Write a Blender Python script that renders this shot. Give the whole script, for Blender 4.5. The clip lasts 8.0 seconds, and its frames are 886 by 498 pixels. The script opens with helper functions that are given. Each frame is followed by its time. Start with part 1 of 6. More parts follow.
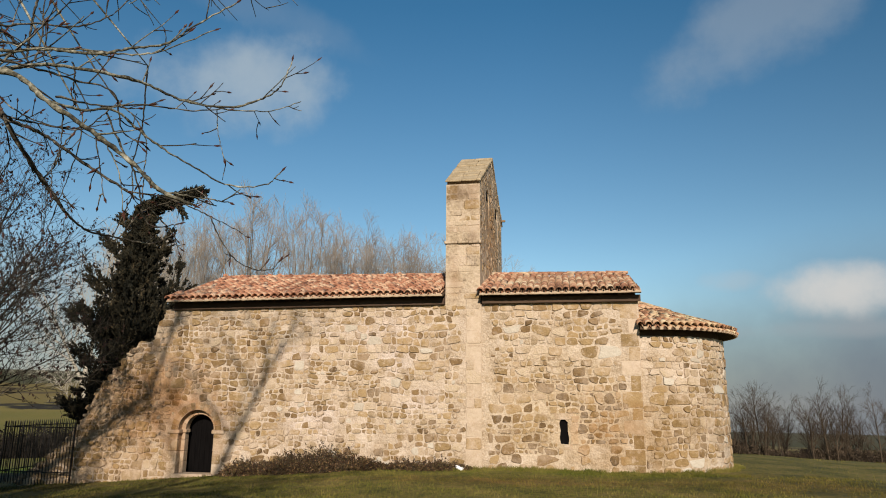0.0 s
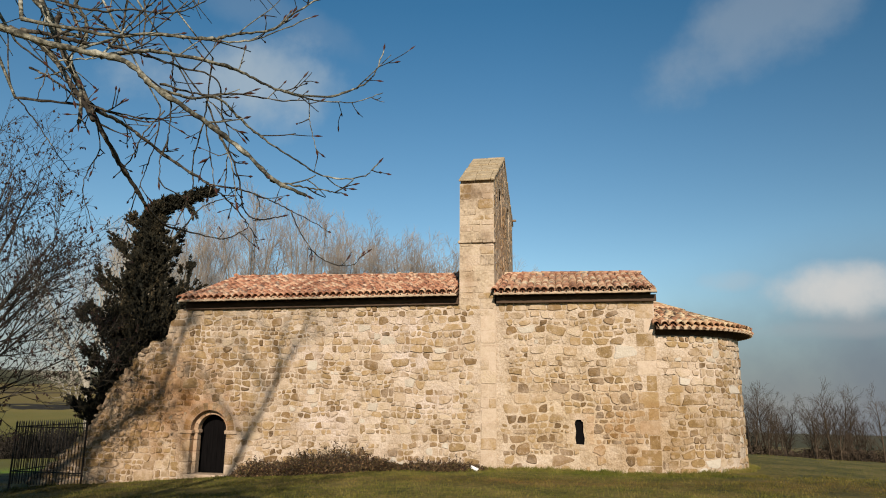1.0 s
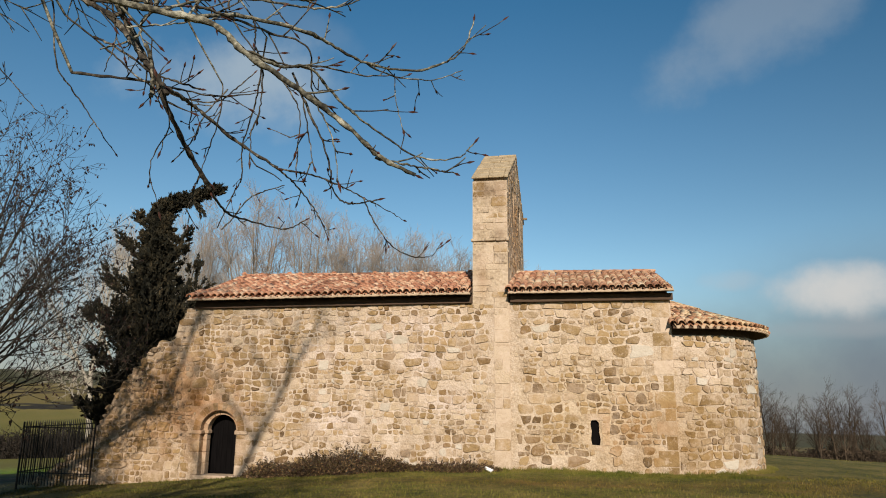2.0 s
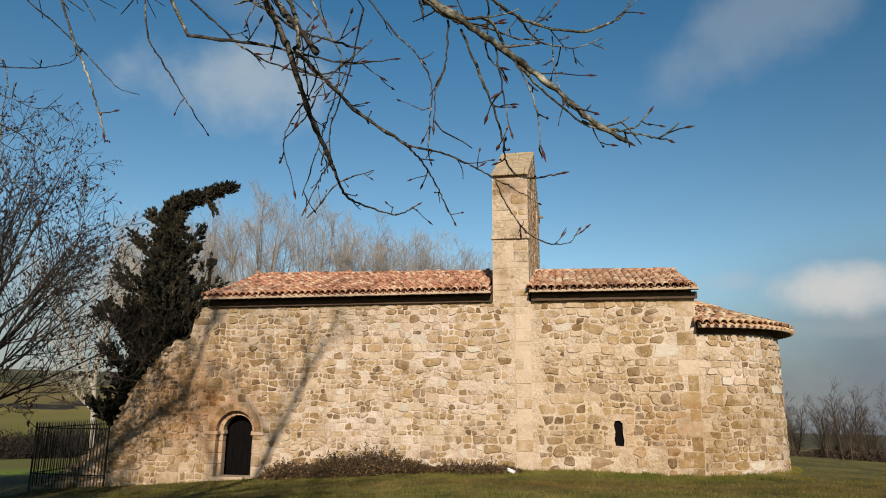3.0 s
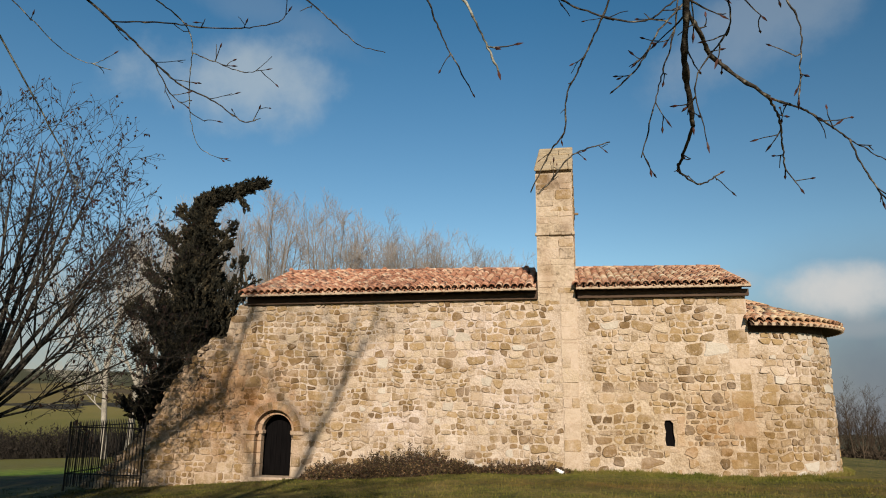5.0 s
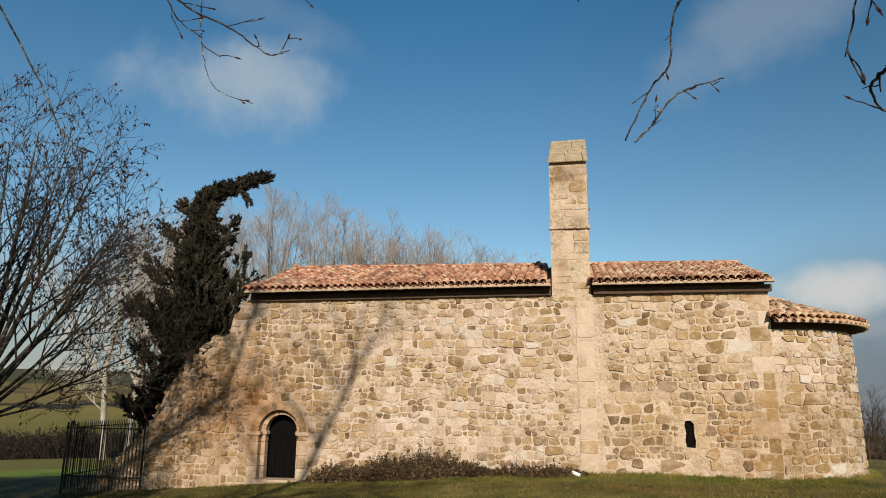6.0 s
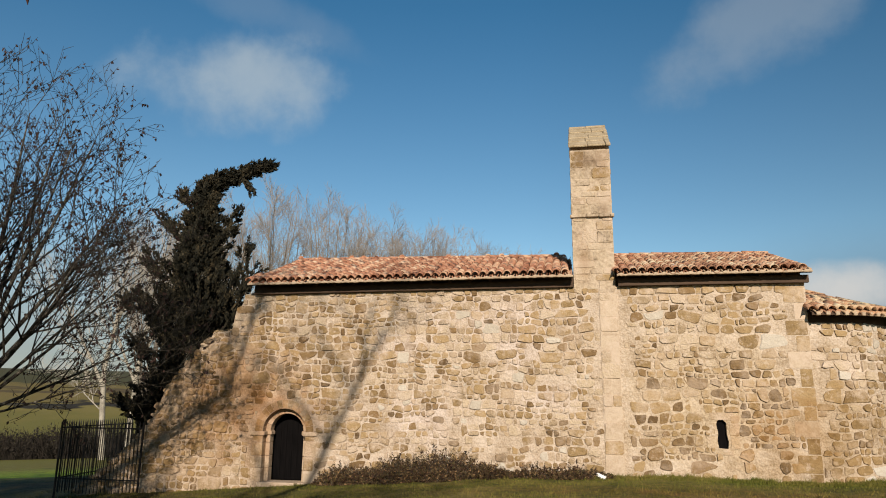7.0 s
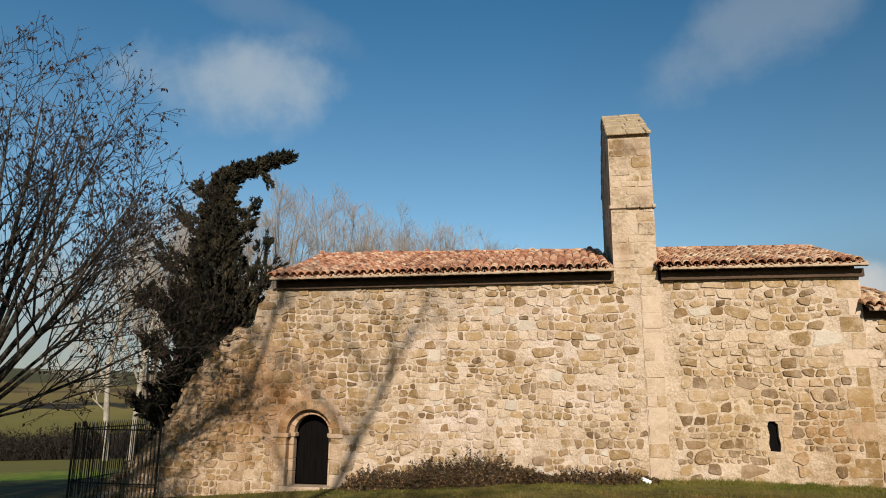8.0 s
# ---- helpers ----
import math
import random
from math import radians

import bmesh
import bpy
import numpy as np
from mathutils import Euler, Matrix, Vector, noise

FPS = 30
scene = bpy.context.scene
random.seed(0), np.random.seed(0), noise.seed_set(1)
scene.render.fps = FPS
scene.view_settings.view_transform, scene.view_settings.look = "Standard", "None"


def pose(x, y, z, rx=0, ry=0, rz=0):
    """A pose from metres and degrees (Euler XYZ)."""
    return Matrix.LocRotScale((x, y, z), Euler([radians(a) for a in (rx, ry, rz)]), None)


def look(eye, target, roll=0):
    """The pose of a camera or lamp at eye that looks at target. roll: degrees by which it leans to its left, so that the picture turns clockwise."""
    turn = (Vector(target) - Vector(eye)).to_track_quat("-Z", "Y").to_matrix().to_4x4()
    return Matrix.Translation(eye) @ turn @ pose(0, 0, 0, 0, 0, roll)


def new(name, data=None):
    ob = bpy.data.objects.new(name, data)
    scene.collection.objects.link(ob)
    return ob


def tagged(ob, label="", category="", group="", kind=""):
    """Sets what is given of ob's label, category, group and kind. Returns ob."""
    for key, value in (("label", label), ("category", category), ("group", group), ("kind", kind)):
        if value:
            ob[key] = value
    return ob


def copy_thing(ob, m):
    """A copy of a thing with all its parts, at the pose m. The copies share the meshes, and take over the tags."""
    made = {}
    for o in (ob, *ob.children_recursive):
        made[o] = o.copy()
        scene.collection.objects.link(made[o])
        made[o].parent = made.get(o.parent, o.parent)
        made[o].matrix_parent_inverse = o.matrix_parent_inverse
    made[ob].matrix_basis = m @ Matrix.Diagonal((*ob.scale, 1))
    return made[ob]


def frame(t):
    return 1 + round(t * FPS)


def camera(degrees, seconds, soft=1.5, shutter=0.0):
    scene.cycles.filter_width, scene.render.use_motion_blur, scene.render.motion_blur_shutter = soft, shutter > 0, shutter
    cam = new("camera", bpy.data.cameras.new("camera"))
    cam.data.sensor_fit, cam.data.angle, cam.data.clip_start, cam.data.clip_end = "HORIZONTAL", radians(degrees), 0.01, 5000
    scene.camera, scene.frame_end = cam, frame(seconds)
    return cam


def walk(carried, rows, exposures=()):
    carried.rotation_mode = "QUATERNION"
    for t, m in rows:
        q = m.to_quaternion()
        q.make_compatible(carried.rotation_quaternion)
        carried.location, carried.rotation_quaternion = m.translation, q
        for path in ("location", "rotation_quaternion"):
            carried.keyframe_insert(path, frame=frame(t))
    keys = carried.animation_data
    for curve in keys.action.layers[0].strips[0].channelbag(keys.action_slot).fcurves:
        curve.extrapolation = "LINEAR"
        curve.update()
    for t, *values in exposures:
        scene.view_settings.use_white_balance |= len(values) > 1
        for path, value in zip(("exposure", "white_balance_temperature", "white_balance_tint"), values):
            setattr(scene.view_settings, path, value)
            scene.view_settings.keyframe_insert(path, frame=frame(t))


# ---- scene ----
cam = camera(65.75, 8.0, soft=1.0)
PATH = [
    (0, (2.656, -22.645, 2.083), (2.318, -20.722, 2.518), 0.48),
    (0.5, (2.397, -22.686, 2.079), (2.059, -20.763, 2.515), 0.47),
    (1, (2.166, -22.626, 2.071), (1.829, -20.703, 2.507), 0.48),
    (1.5, (1.951, -22.533, 2.077), (1.614, -20.610, 2.512), 0.49),
    (3, (0.994, -22.195, 2.086), (0.657, -20.272, 2.521), 0.48),
    (3.5, (0.591, -22.142, 2.077), (0.253, -20.219, 2.513), 0.50),
    (4, (0.212, -22.102, 2.067), (-0.125, -20.180, 2.502), 0.51),
    (4.5, (-0.149, -22.081, 2.061), (-0.486, -20.159, 2.497), 0.51),
    (5, (-0.459, -22.016, 2.048), (-0.797, -20.093, 2.483), 0.52),
    (6.5, (-1.208, -20.748, 2.021), (-1.545, -18.825, 2.456), 0.52),
    (7, (-1.587, -20.180, 1.979), (-1.924, -18.257, 2.414), 0.52),
    (7.5, (-2.086, -19.707, 1.976), (-2.423, -17.784, 2.411), 0.50),
    (8, (-2.672, -19.361, 1.978), (-3.009, -17.439, 2.413), 0.52),
]
walk(cam, [(t, look(eye, target, roll)) for t, eye, target, roll in PATH])


# ---- light ----
SUN_AZ, SUN_EL = 12.2, 23.0            # degrees to the right of the wall's normal, and above the horizon
sun_way = Vector((math.sin(radians(SUN_AZ)) * math.cos(radians(SUN_EL)), -math.cos(radians(SUN_AZ)) * math.cos(radians(SUN_EL)), math.sin(radians(SUN_EL))))
sun_data = bpy.data.lights.new("sun", "SUN")
sun_data.energy, sun_data.angle, sun_data.color = 5.0, radians(0.8), (1.0, 0.893, 0.75)
scene.view_settings.exposure = 0.38
sun = new("sun", sun_data)
sun.matrix_world = look((0, 0, 40), tuple(Vector((0, 0, 40)) - sun_way))

world = bpy.data.worlds.new("sky")
scene.world = world
world.use_nodes = True
wn, wl = world.node_tree.nodes, world.node_tree.links
wn.clear()


def wnode(kind, **values):
    n = wn.new(kind)
    for key, value in values.items():
        n.inputs[key].default_value = value
    return n


sky = wn.new("ShaderNodeTexSky")
sky.sky_type, sky.sun_disc = "NISHITA", False
sky.sun_elevation, sky.sun_rotation = radians(SUN_EL), radians(180 - SUN_AZ)
sky.altitude, sky.air_density, sky.dust_density, sky.ozone_density = 800, 1.0, 0.1, 2.0
back = wn.new("ShaderNodeBackground")
back.inputs["Strength"].default_value = 0.0775
out = wn.new("ShaderNodeOutputWorld")
geo = wn.new("ShaderNodeTexCoord")


def cloud_mask(way, sx, sy, tilt, sharp, torn):
    """An elongated soft patch of cloud round a direction of the sky, torn by noise."""
    d = Vector(way).normalized()
    right = d.cross(Vector((0, 0, 1))).normalized()
    up = right.cross(d)
    c, s = math.cos(radians(tilt)), math.sin(radians(tilt))
    a, b = right * c + up * s, up * c - right * s
    total = None
    for axis, size in ((a, sx), (b, sy)):
        dot = wn.new("ShaderNodeVectorMath")
        dot.operation = "DOT_PRODUCT"
        dot.inputs[1].default_value = axis / size
        wl.new(geo.outputs["Generated"], dot.inputs[0])
        sq = wn.new("ShaderNodeMath")
        sq.operation = "MULTIPLY"
        wl.new(dot.outputs["Value"], sq.inputs[0])
        wl.new(dot.outputs["Value"], sq.inputs[1])
        if total is None:
            total = sq
        else:
            add = wn.new("ShaderNodeMath")
            wl.new(total.outputs[0], add.inputs[0])
            wl.new(sq.outputs[0], add.inputs[1])
            total = add
    ahead = wn.new("ShaderNodeVectorMath")
    ahead.operation = "DOT_PRODUCT"
    ahead.inputs[1].default_value = d
    wl.new(geo.outputs["Generated"], ahead.inputs[0])
    front = wn.new("ShaderNodeMath")
    front.operation = "GREATER_THAN"
    front.inputs[1].default_value = 0.2
    wl.new(ahead.outputs["Value"], front.inputs[0])
    tex = wnode("ShaderNodeTexNoise", Scale=9.0, Detail=7.0, Roughness=0.58)
    wl.new(geo.outputs["Generated"], tex.inputs["Vector"])
    # edge distance bent by the noise, then a soft ramp
    bend = wn.new("ShaderNodeMath")
    bend.operation = "MULTIPLY_ADD"
    bend.inputs[1].default_value, bend.inputs[2].default_value = -3.4 * torn, 1.7 * torn
    wl.new(tex.outputs[0], bend.inputs[0])
    add = wn.new("ShaderNodeMath")
    wl.new(total.outputs[0], add.inputs[0])
    wl.new(bend.outputs[0], add.inputs[1])
    ramp = wn.new("ShaderNodeMapRange")
    ramp.interpolation_type = "SMOOTHSTEP"
    for key, v in (("From Min", 1.5), ("From Max", -0.4), ("To Min", 0.0), ("To Max", sharp)):
        ramp.inputs[key].default_value = v
    wl.new(add.outputs[0], ramp.inputs["Value"])
    both = wn.new("ShaderNodeMath")
    both.operation = "MULTIPLY"
    wl.new(ramp.outputs[0], both.inputs[0])
    wl.new(front.outputs[0], both.inputs[1])
    return both


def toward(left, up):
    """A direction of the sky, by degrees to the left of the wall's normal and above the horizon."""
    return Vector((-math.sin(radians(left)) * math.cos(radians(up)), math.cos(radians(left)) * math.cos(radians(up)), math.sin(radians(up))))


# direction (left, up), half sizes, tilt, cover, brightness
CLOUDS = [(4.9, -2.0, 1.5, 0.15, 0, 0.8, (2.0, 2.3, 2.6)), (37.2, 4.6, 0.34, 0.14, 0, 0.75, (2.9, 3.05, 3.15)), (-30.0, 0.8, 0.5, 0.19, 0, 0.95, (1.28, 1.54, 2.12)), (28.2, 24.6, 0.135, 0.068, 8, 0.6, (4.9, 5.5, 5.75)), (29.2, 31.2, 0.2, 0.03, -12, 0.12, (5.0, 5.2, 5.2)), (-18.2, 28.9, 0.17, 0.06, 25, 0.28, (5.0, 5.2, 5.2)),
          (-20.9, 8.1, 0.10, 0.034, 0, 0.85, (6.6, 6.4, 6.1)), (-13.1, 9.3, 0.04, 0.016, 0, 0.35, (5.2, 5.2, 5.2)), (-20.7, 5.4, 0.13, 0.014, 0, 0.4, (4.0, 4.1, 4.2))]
blue = wn.new("ShaderNodeMixRGB")
blue.blend_type = "MULTIPLY"
blue.inputs["Fac"].default_value = 1.0
height = wn.new("ShaderNodeSeparateXYZ")
wl.new(geo.outputs["Generated"], height.inputs[0])
aloft = wn.new("ShaderNodeMapRange")
for key, v in (("From Min", 0.04), ("From Max", 0.53)):
    aloft.inputs[key].default_value = v
wl.new(height.outputs["Z"], aloft.inputs["Value"])
shade = wn.new("ShaderNodeMixRGB")
shade.inputs["Color1"].default_value, shade.inputs["Color2"].default_value = (1.24, 1.24, 1.07, 1), (0.435, 0.94, 1.05, 1)
wl.new(aloft.outputs[0], shade.inputs["Fac"])
wl.new(shade.outputs[0], blue.inputs["Color2"])
wl.new(sky.outputs[0], blue.inputs["Color1"])
side = wn.new("ShaderNodeMapRange")
for key, v in (("From Min", -0.05), ("From Max", 0.45), ("To Min", 1.0), ("To Max", 0.82)):
    side.inputs[key].default_value = v
wl.new(height.outputs["X"], side.inputs["Value"])
deep = wn.new("ShaderNodeMixRGB")
deep.blend_type = "MULTIPLY"
deep.inputs["Fac"].default_value = 1.0
wl.new(blue.outputs[0], deep.inputs["Color1"])
wl.new(side.outputs[0], deep.inputs["Color2"])
colour = deep.outputs[0]
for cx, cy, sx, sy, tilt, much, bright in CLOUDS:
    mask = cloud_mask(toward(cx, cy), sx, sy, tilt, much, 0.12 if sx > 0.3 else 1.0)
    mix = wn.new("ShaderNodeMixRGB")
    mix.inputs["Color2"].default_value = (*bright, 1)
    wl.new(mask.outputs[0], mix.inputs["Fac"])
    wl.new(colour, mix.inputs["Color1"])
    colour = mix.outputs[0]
wl.new(colour, back.inputs["Color"])
wl.new(back.outputs[0], out.inputs["Surface"])


# ---- materials ----
def material(name, colours, rough=0.9, scale=6.0, fine=40.0, bump=0.3, bump_scale=30.0, vary=0.0, metal=0.0, stretch=(1, 1, 1), depth=0.02, positions=None, crisp=1.0):
    """A surface whose colour runs through the given colours by noise at two scales; vary: how much each piece shifts along them."""
    m = bpy.data.materials.new(name)
    m.use_nodes = True
    n, l = m.node_tree.nodes, m.node_tree.links
    b = n["Principled BSDF"]
    b.inputs["Roughness"].default_value, b.inputs["Metallic"].default_value = rough, metal
    b.inputs["Specular IOR Level"].default_value = 0.25
    mp = n.new("ShaderNodeMapping")
    mp.inputs["Scale"].default_value = stretch
    geo_n = n.new("ShaderNodeNewGeometry")
    l.new(geo_n.outputs["Position"], mp.inputs["Vector"])
    big = n.new("ShaderNodeTexNoise")
    big.inputs["Scale"].default_value, big.inputs["Detail"].default_value = scale, 5
    small = n.new("ShaderNodeTexNoise")
    small.inputs["Scale"].default_value, small.inputs["Detail"].default_value = fine, 4
    for t in (big, small):
        l.new(mp.outputs[0], t.inputs["Vector"])
    mix = n.new("ShaderNodeMath")
    mix.operation = "MULTIPLY_ADD"
    mix.inputs[1].default_value = 0.45
    l.new(small.outputs[0], mix.inputs[0])
    half = n.new("ShaderNodeMath")
    half.operation = "MULTIPLY"
    half.inputs[1].default_value = 0.55
    l.new(big.outputs[0], half.inputs[0])
    l.new(half.outputs[0], mix.inputs[2])
    value = mix
    spread = n.new("ShaderNodeMapRange")
    for key, v in (("From Min", 0.5 - 0.2 / crisp), ("From Max", 0.5 + 0.2 / crisp)):
        spread.inputs[key].default_value = v
    l.new(value.outputs[0], spread.inputs["Value"])
    value = spread
    if vary:
        info = n.new("ShaderNodeObjectInfo")
        s = n.new("ShaderNodeMath")
        l.new(info.outputs["Random"], s.inputs[0])
        l.new(geo_n.outputs["Random Per Island"], s.inputs[1])
        fr = n.new("ShaderNodeMath")
        fr.operation = "FRACT"
        l.new(s.outputs[0], fr.inputs[0])
        w = n.new("ShaderNodeMix")
        w.inputs["Factor"].default_value = vary
        l.new(value.outputs[0], w.inputs["A"])
        l.new(fr.outputs[0], w.inputs["B"])
        value = w
    ramp = n.new("ShaderNodeValToRGB")
    e = ramp.color_ramp.elements
    while len(e) < len(colours):
        e.new(0.5)
    for k, c in enumerate(colours):
        e[k].position = positions[k] if positions else k / max(1, len(colours) - 1)
        e[k].color = (*c, 1)
    l.new(value.outputs[0], ramp.inputs["Fac"])
    l.new(ramp.outputs[0], b.inputs["Base Color"])
    if bump:
        bn = n.new("ShaderNodeTexNoise")
        bn.inputs["Scale"].default_value, bn.inputs["Detail"].default_value = bump_scale, 6
        l.new(mp.outputs[0], bn.inputs["Vector"])
        bp = n.new("ShaderNodeBump")
        bp.inputs["Strength"].default_value, bp.inputs["Distance"].default_value = bump, depth
        l.new(bn.outputs[0], bp.inputs["Height"])
        l.new(bp.outputs[0], b.inputs["Normal"])
    return m


def stain_or_shade(m, centre, size, colour, much):
    """Adds to a material a blotchy stain of its own shape round a place; some calls paint shade."""
    n, l = m.node_tree.nodes, m.node_tree.links
    b = n["Principled BSDF"]
    before = b.inputs["Base Color"].links[0].from_socket
    g = n.new("ShaderNodeNewGeometry")
    sub = n.new("ShaderNodeVectorMath")
    sub.operation = "SUBTRACT"
    sub.inputs[1].default_value = centre
    l.new(g.outputs["Position"], sub.inputs[0])
    div = n.new("ShaderNodeVectorMath")
    div.operation = "DIVIDE"
    div.inputs[1].default_value = size
    l.new(sub.outputs[0], div.inputs[0])
    ln = n.new("ShaderNodeVectorMath")
    ln.operation = "LENGTH"
    l.new(div.outputs[0], ln.inputs[0])
    t = n.new("ShaderNodeTexNoise")
    t.inputs["Scale"].default_value, t.inputs["Detail"].default_value = 1.8, 5
    l.new(g.outputs["Position"], t.inputs["Vector"])
    add = n.new("ShaderNodeMath")
    add.operation = "MULTIPLY_ADD"
    add.inputs[1].default_value = 1.6
    l.new(t.outputs[0], add.inputs[0])
    l.new(ln.outputs["Value"], add.inputs[2])
    r = n.new("ShaderNodeMapRange")
    for key, v in (("From Min", 1.9), ("From Max", 0.8), ("To Min", 0.0), ("To Max", much)):
        r.inputs[key].default_value = v
    l.new(add.outputs[0], r.inputs["Value"])
    mx = n.new("ShaderNodeMixRGB")
    mx.blend_type = "MULTIPLY"
    mx.inputs["Color2"].default_value = (*colour, 1)
    l.new(r.outputs[0], mx.inputs["Fac"])
    l.new(before, mx.inputs["Color1"])
    l.new(mx.outputs[0], b.inputs["Base Color"])
    return m


MORTAR = material("lime_mortar", [(0.27, 0.197, 0.128), (0.405, 0.315, 0.236), (0.50, 0.405, 0.325)], 0.95, 1.4, 22, 1.0, 9, depth=0.07, crisp=1.5)
STONE_PALE = material("pale_sandstone", [(0.20, 0.14, 0.083), (0.31, 0.224, 0.138), (0.43, 0.332, 0.23), (0.36, 0.26, 0.165)], 0.95, 5, 34, 1.0, 20, 0.6, depth=0.04, crisp=1.5)
STONE_TAN = material("tan_sandstone", [(0.14, 0.087, 0.038), (0.225, 0.147, 0.068), (0.31, 0.21, 0.106), (0.26, 0.165, 0.079)], 0.95, 6, 34, 0.9, 14, 0.6, depth=0.035, crisp=1.5)
STONE_DARK = material("brown_sandstone", [(0.07, 0.043, 0.021), (0.135, 0.081, 0.036), (0.205, 0.128, 0.058), (0.16, 0.09, 0.041)], 0.95, 6, 34, 0.9, 14, 0.6, depth=0.035, crisp=1.5)
STONE_WHITE = material("bleached_limestone", [(0.33, 0.275, 0.215), (0.42, 0.36, 0.29), (0.48, 0.42, 0.35)], 0.95, 5, 34, 0.9, 13, 0.5, depth=0.035, crisp=1.5)
ASHLAR = material("dressed_sandstone", [(0.24, 0.165, 0.105), (0.35, 0.26, 0.18), (0.43, 0.335, 0.245), (0.34, 0.24, 0.155)], 0.95, 2, 22, 0.7, 12, 0.5, depth=0.02, crisp=1.5)
TOWER_STONE = material("weathered_tower_stone", [(0.13, 0.095, 0.06), (0.30, 0.225, 0.15), (0.39, 0.30, 0.21), (0.45, 0.36, 0.26)], 0.95, 1.8, 16, 1.0, 7, 0.25, depth=0.06, crisp=1.5)
LICHEN_STONE = material("lichened_coping_stone", [(0.22, 0.16, 0.09), (0.33, 0.25, 0.155), (0.40, 0.315, 0.21)], 0.95, 3, 25, 0.8, 12, depth=0.03, crisp=1.5)


def limewash(m, much, scale=1.1, low=0.47, high=0.60, wash=(0.47, 0.366, 0.282)):
    """Old lime smeared over a stone in patches."""
    n, l = m.node_tree.nodes, m.node_tree.links
    b = n["Principled BSDF"]
    before = b.inputs["Base Color"].links[0].from_socket
    g = n.new("ShaderNodeNewGeometry")
    t = n.new("ShaderNodeTexNoise")
    t.inputs["Scale"].default_value, t.inputs["Detail"].default_value, t.inputs["Roughness"].default_value = scale, 9, 0.68
    l.new(g.outputs["Position"], t.inputs["Vector"])
    r = n.new("ShaderNodeMapRange")
    for key, v in (("From Min", low), ("From Max", high), ("To Min", 0.0), ("To Max", much)):
        r.inputs[key].default_value = v
    l.new(t.outputs[0], r.inputs["Value"])
    mx = n.new("ShaderNodeMixRGB")
    mx.inputs["Color2"].default_value = (*wash, 1)
    l.new(r.outputs[0], mx.inputs["Fac"])
    l.new(before, mx.inputs["Color1"])
    l.new(mx.outputs[0], b.inputs["Base Color"])


for m_, much_ in ((STONE_PALE, 0.7), (STONE_TAN, 0.5), (STONE_DARK, 0.3), (TOWER_STONE, 0.35), (ASHLAR, 0.6)):
    limewash(m_, much_)
    limewash(m_, 0.9 * much_, 5.0, 0.54, 0.60)
for m_, much_ in ((MORTAR, 0.9), (STONE_PALE, 0.9), (STONE_TAN, 0.8), (ASHLAR, 0.7)):
    stain_or_shade(m_, (-11.2, 0, 2.1), (2.2, 3, 1.9), (0.80, 0.58, 0.38), much_)
    # ruined west end: brown dirt, with tree shade painted into the colour
    stain_or_shade(m_, (-13.2, 0, 1.6), (3.4, 4, 3.2), (0.72, 0.62, 0.50), much_)
    stain_or_shade(m_, (-9.7, 0, 1.3), (1.3, 3, 1.1), (0.62, 0.44, 0.29), much_)
    stain_or_shade(m_, (3.9, 0, 1.2), (1.7, 3, 1.3), (0.80, 0.62, 0.42), 0.3 if m_ is MORTAR else much_)
stain_or_shade(MORTAR, (2.4, 0, 1.6), (3.2, 3, 3.2), (0.92, 0.88, 0.76), 1.0)       # yellower towards the chancel and the apse
for m_ in (MORTAR, STONE_PALE, STONE_TAN, ASHLAR):
    stain_or_shade(m_, (5.6, 0.6, 0.9), (2.0, 3, 2.2), (0.76, 0.69, 0.56), 0.9)
for m_ in (MORTAR, STONE_PALE, STONE_TAN):
    for at_, size_ in (((-5.8, 0, 1.5), (1.5, 2, 0.8)), ((-2.9, 0, 3.4), (0.9, 2, 0.6)), ((-2.1, 0, 2.1), (1.1, 2, 0.5)), ((-6.5, 0, 3.6), (1.2, 2, 0.5)), ((-3.6, 0, 4.5), (2.6, 2, 0.8))):
        stain_or_shade(m_, at_, size_, (1.12, 1.16, 1.32), 0.8)                     # chalky pale patches
for m_ in (TOWER_STONE, ASHLAR, STONE_PALE, STONE_TAN):
    stain_or_shade(m_, (-0.8, 0.0, 9.2), (0.5, 0.3, 0.55), (0.45, 0.38, 0.32), 0.8)
    stain_or_shade(m_, (-0.3, 0.0, 8.9), (0.35, 0.3, 0.7), (0.55, 0.47, 0.40), 0.8)
    stain_or_shade(m_, (-0.9, 0.0, 6.2), (0.3, 0.3, 0.9), (0.66, 0.55, 0.45), 0.7)
    stain_or_shade(m_, (-0.25, 0.0, 7.6), (0.25, 0.3, 0.4), (0.5, 0.42, 0.36), 0.7)
    stain_or_shade(m_, (0.0, 3.2, 8.3), (0.3, 3.2, 2.2), (0.86, 0.66, 0.46), 0.9)
TILE = material("terracotta_tile", [(0.07, 0.034, 0.021), (0.25, 0.105, 0.06), (0.40, 0.19, 0.113), (0.50, 0.315, 0.205), (0.58, 0.455, 0.33)], 0.92, 3.0, 26, 0.8, 22, 0.55, positions=[0, 0.22, 0.48, 0.72, 1], depth=0.02, crisp=1.5)
stain_or_shade(TILE, (2.6, 1.2, 6.0), (3.4, 4, 3), (0.95, 1.18, 1.2), 0.9)       # greyer, lichened tiles over the chancel and the apse
stain_or_shade(TILE, (7.0, 1.5, 5.0), (2.6, 4, 2.4), (0.92, 1.25, 1.15), 0.9)
MORTAR_CAP = material("eave_mortar", [(0.27, 0.19, 0.125), (0.46, 0.355, 0.25)], 0.95, 4, 30, 0.6, 20)
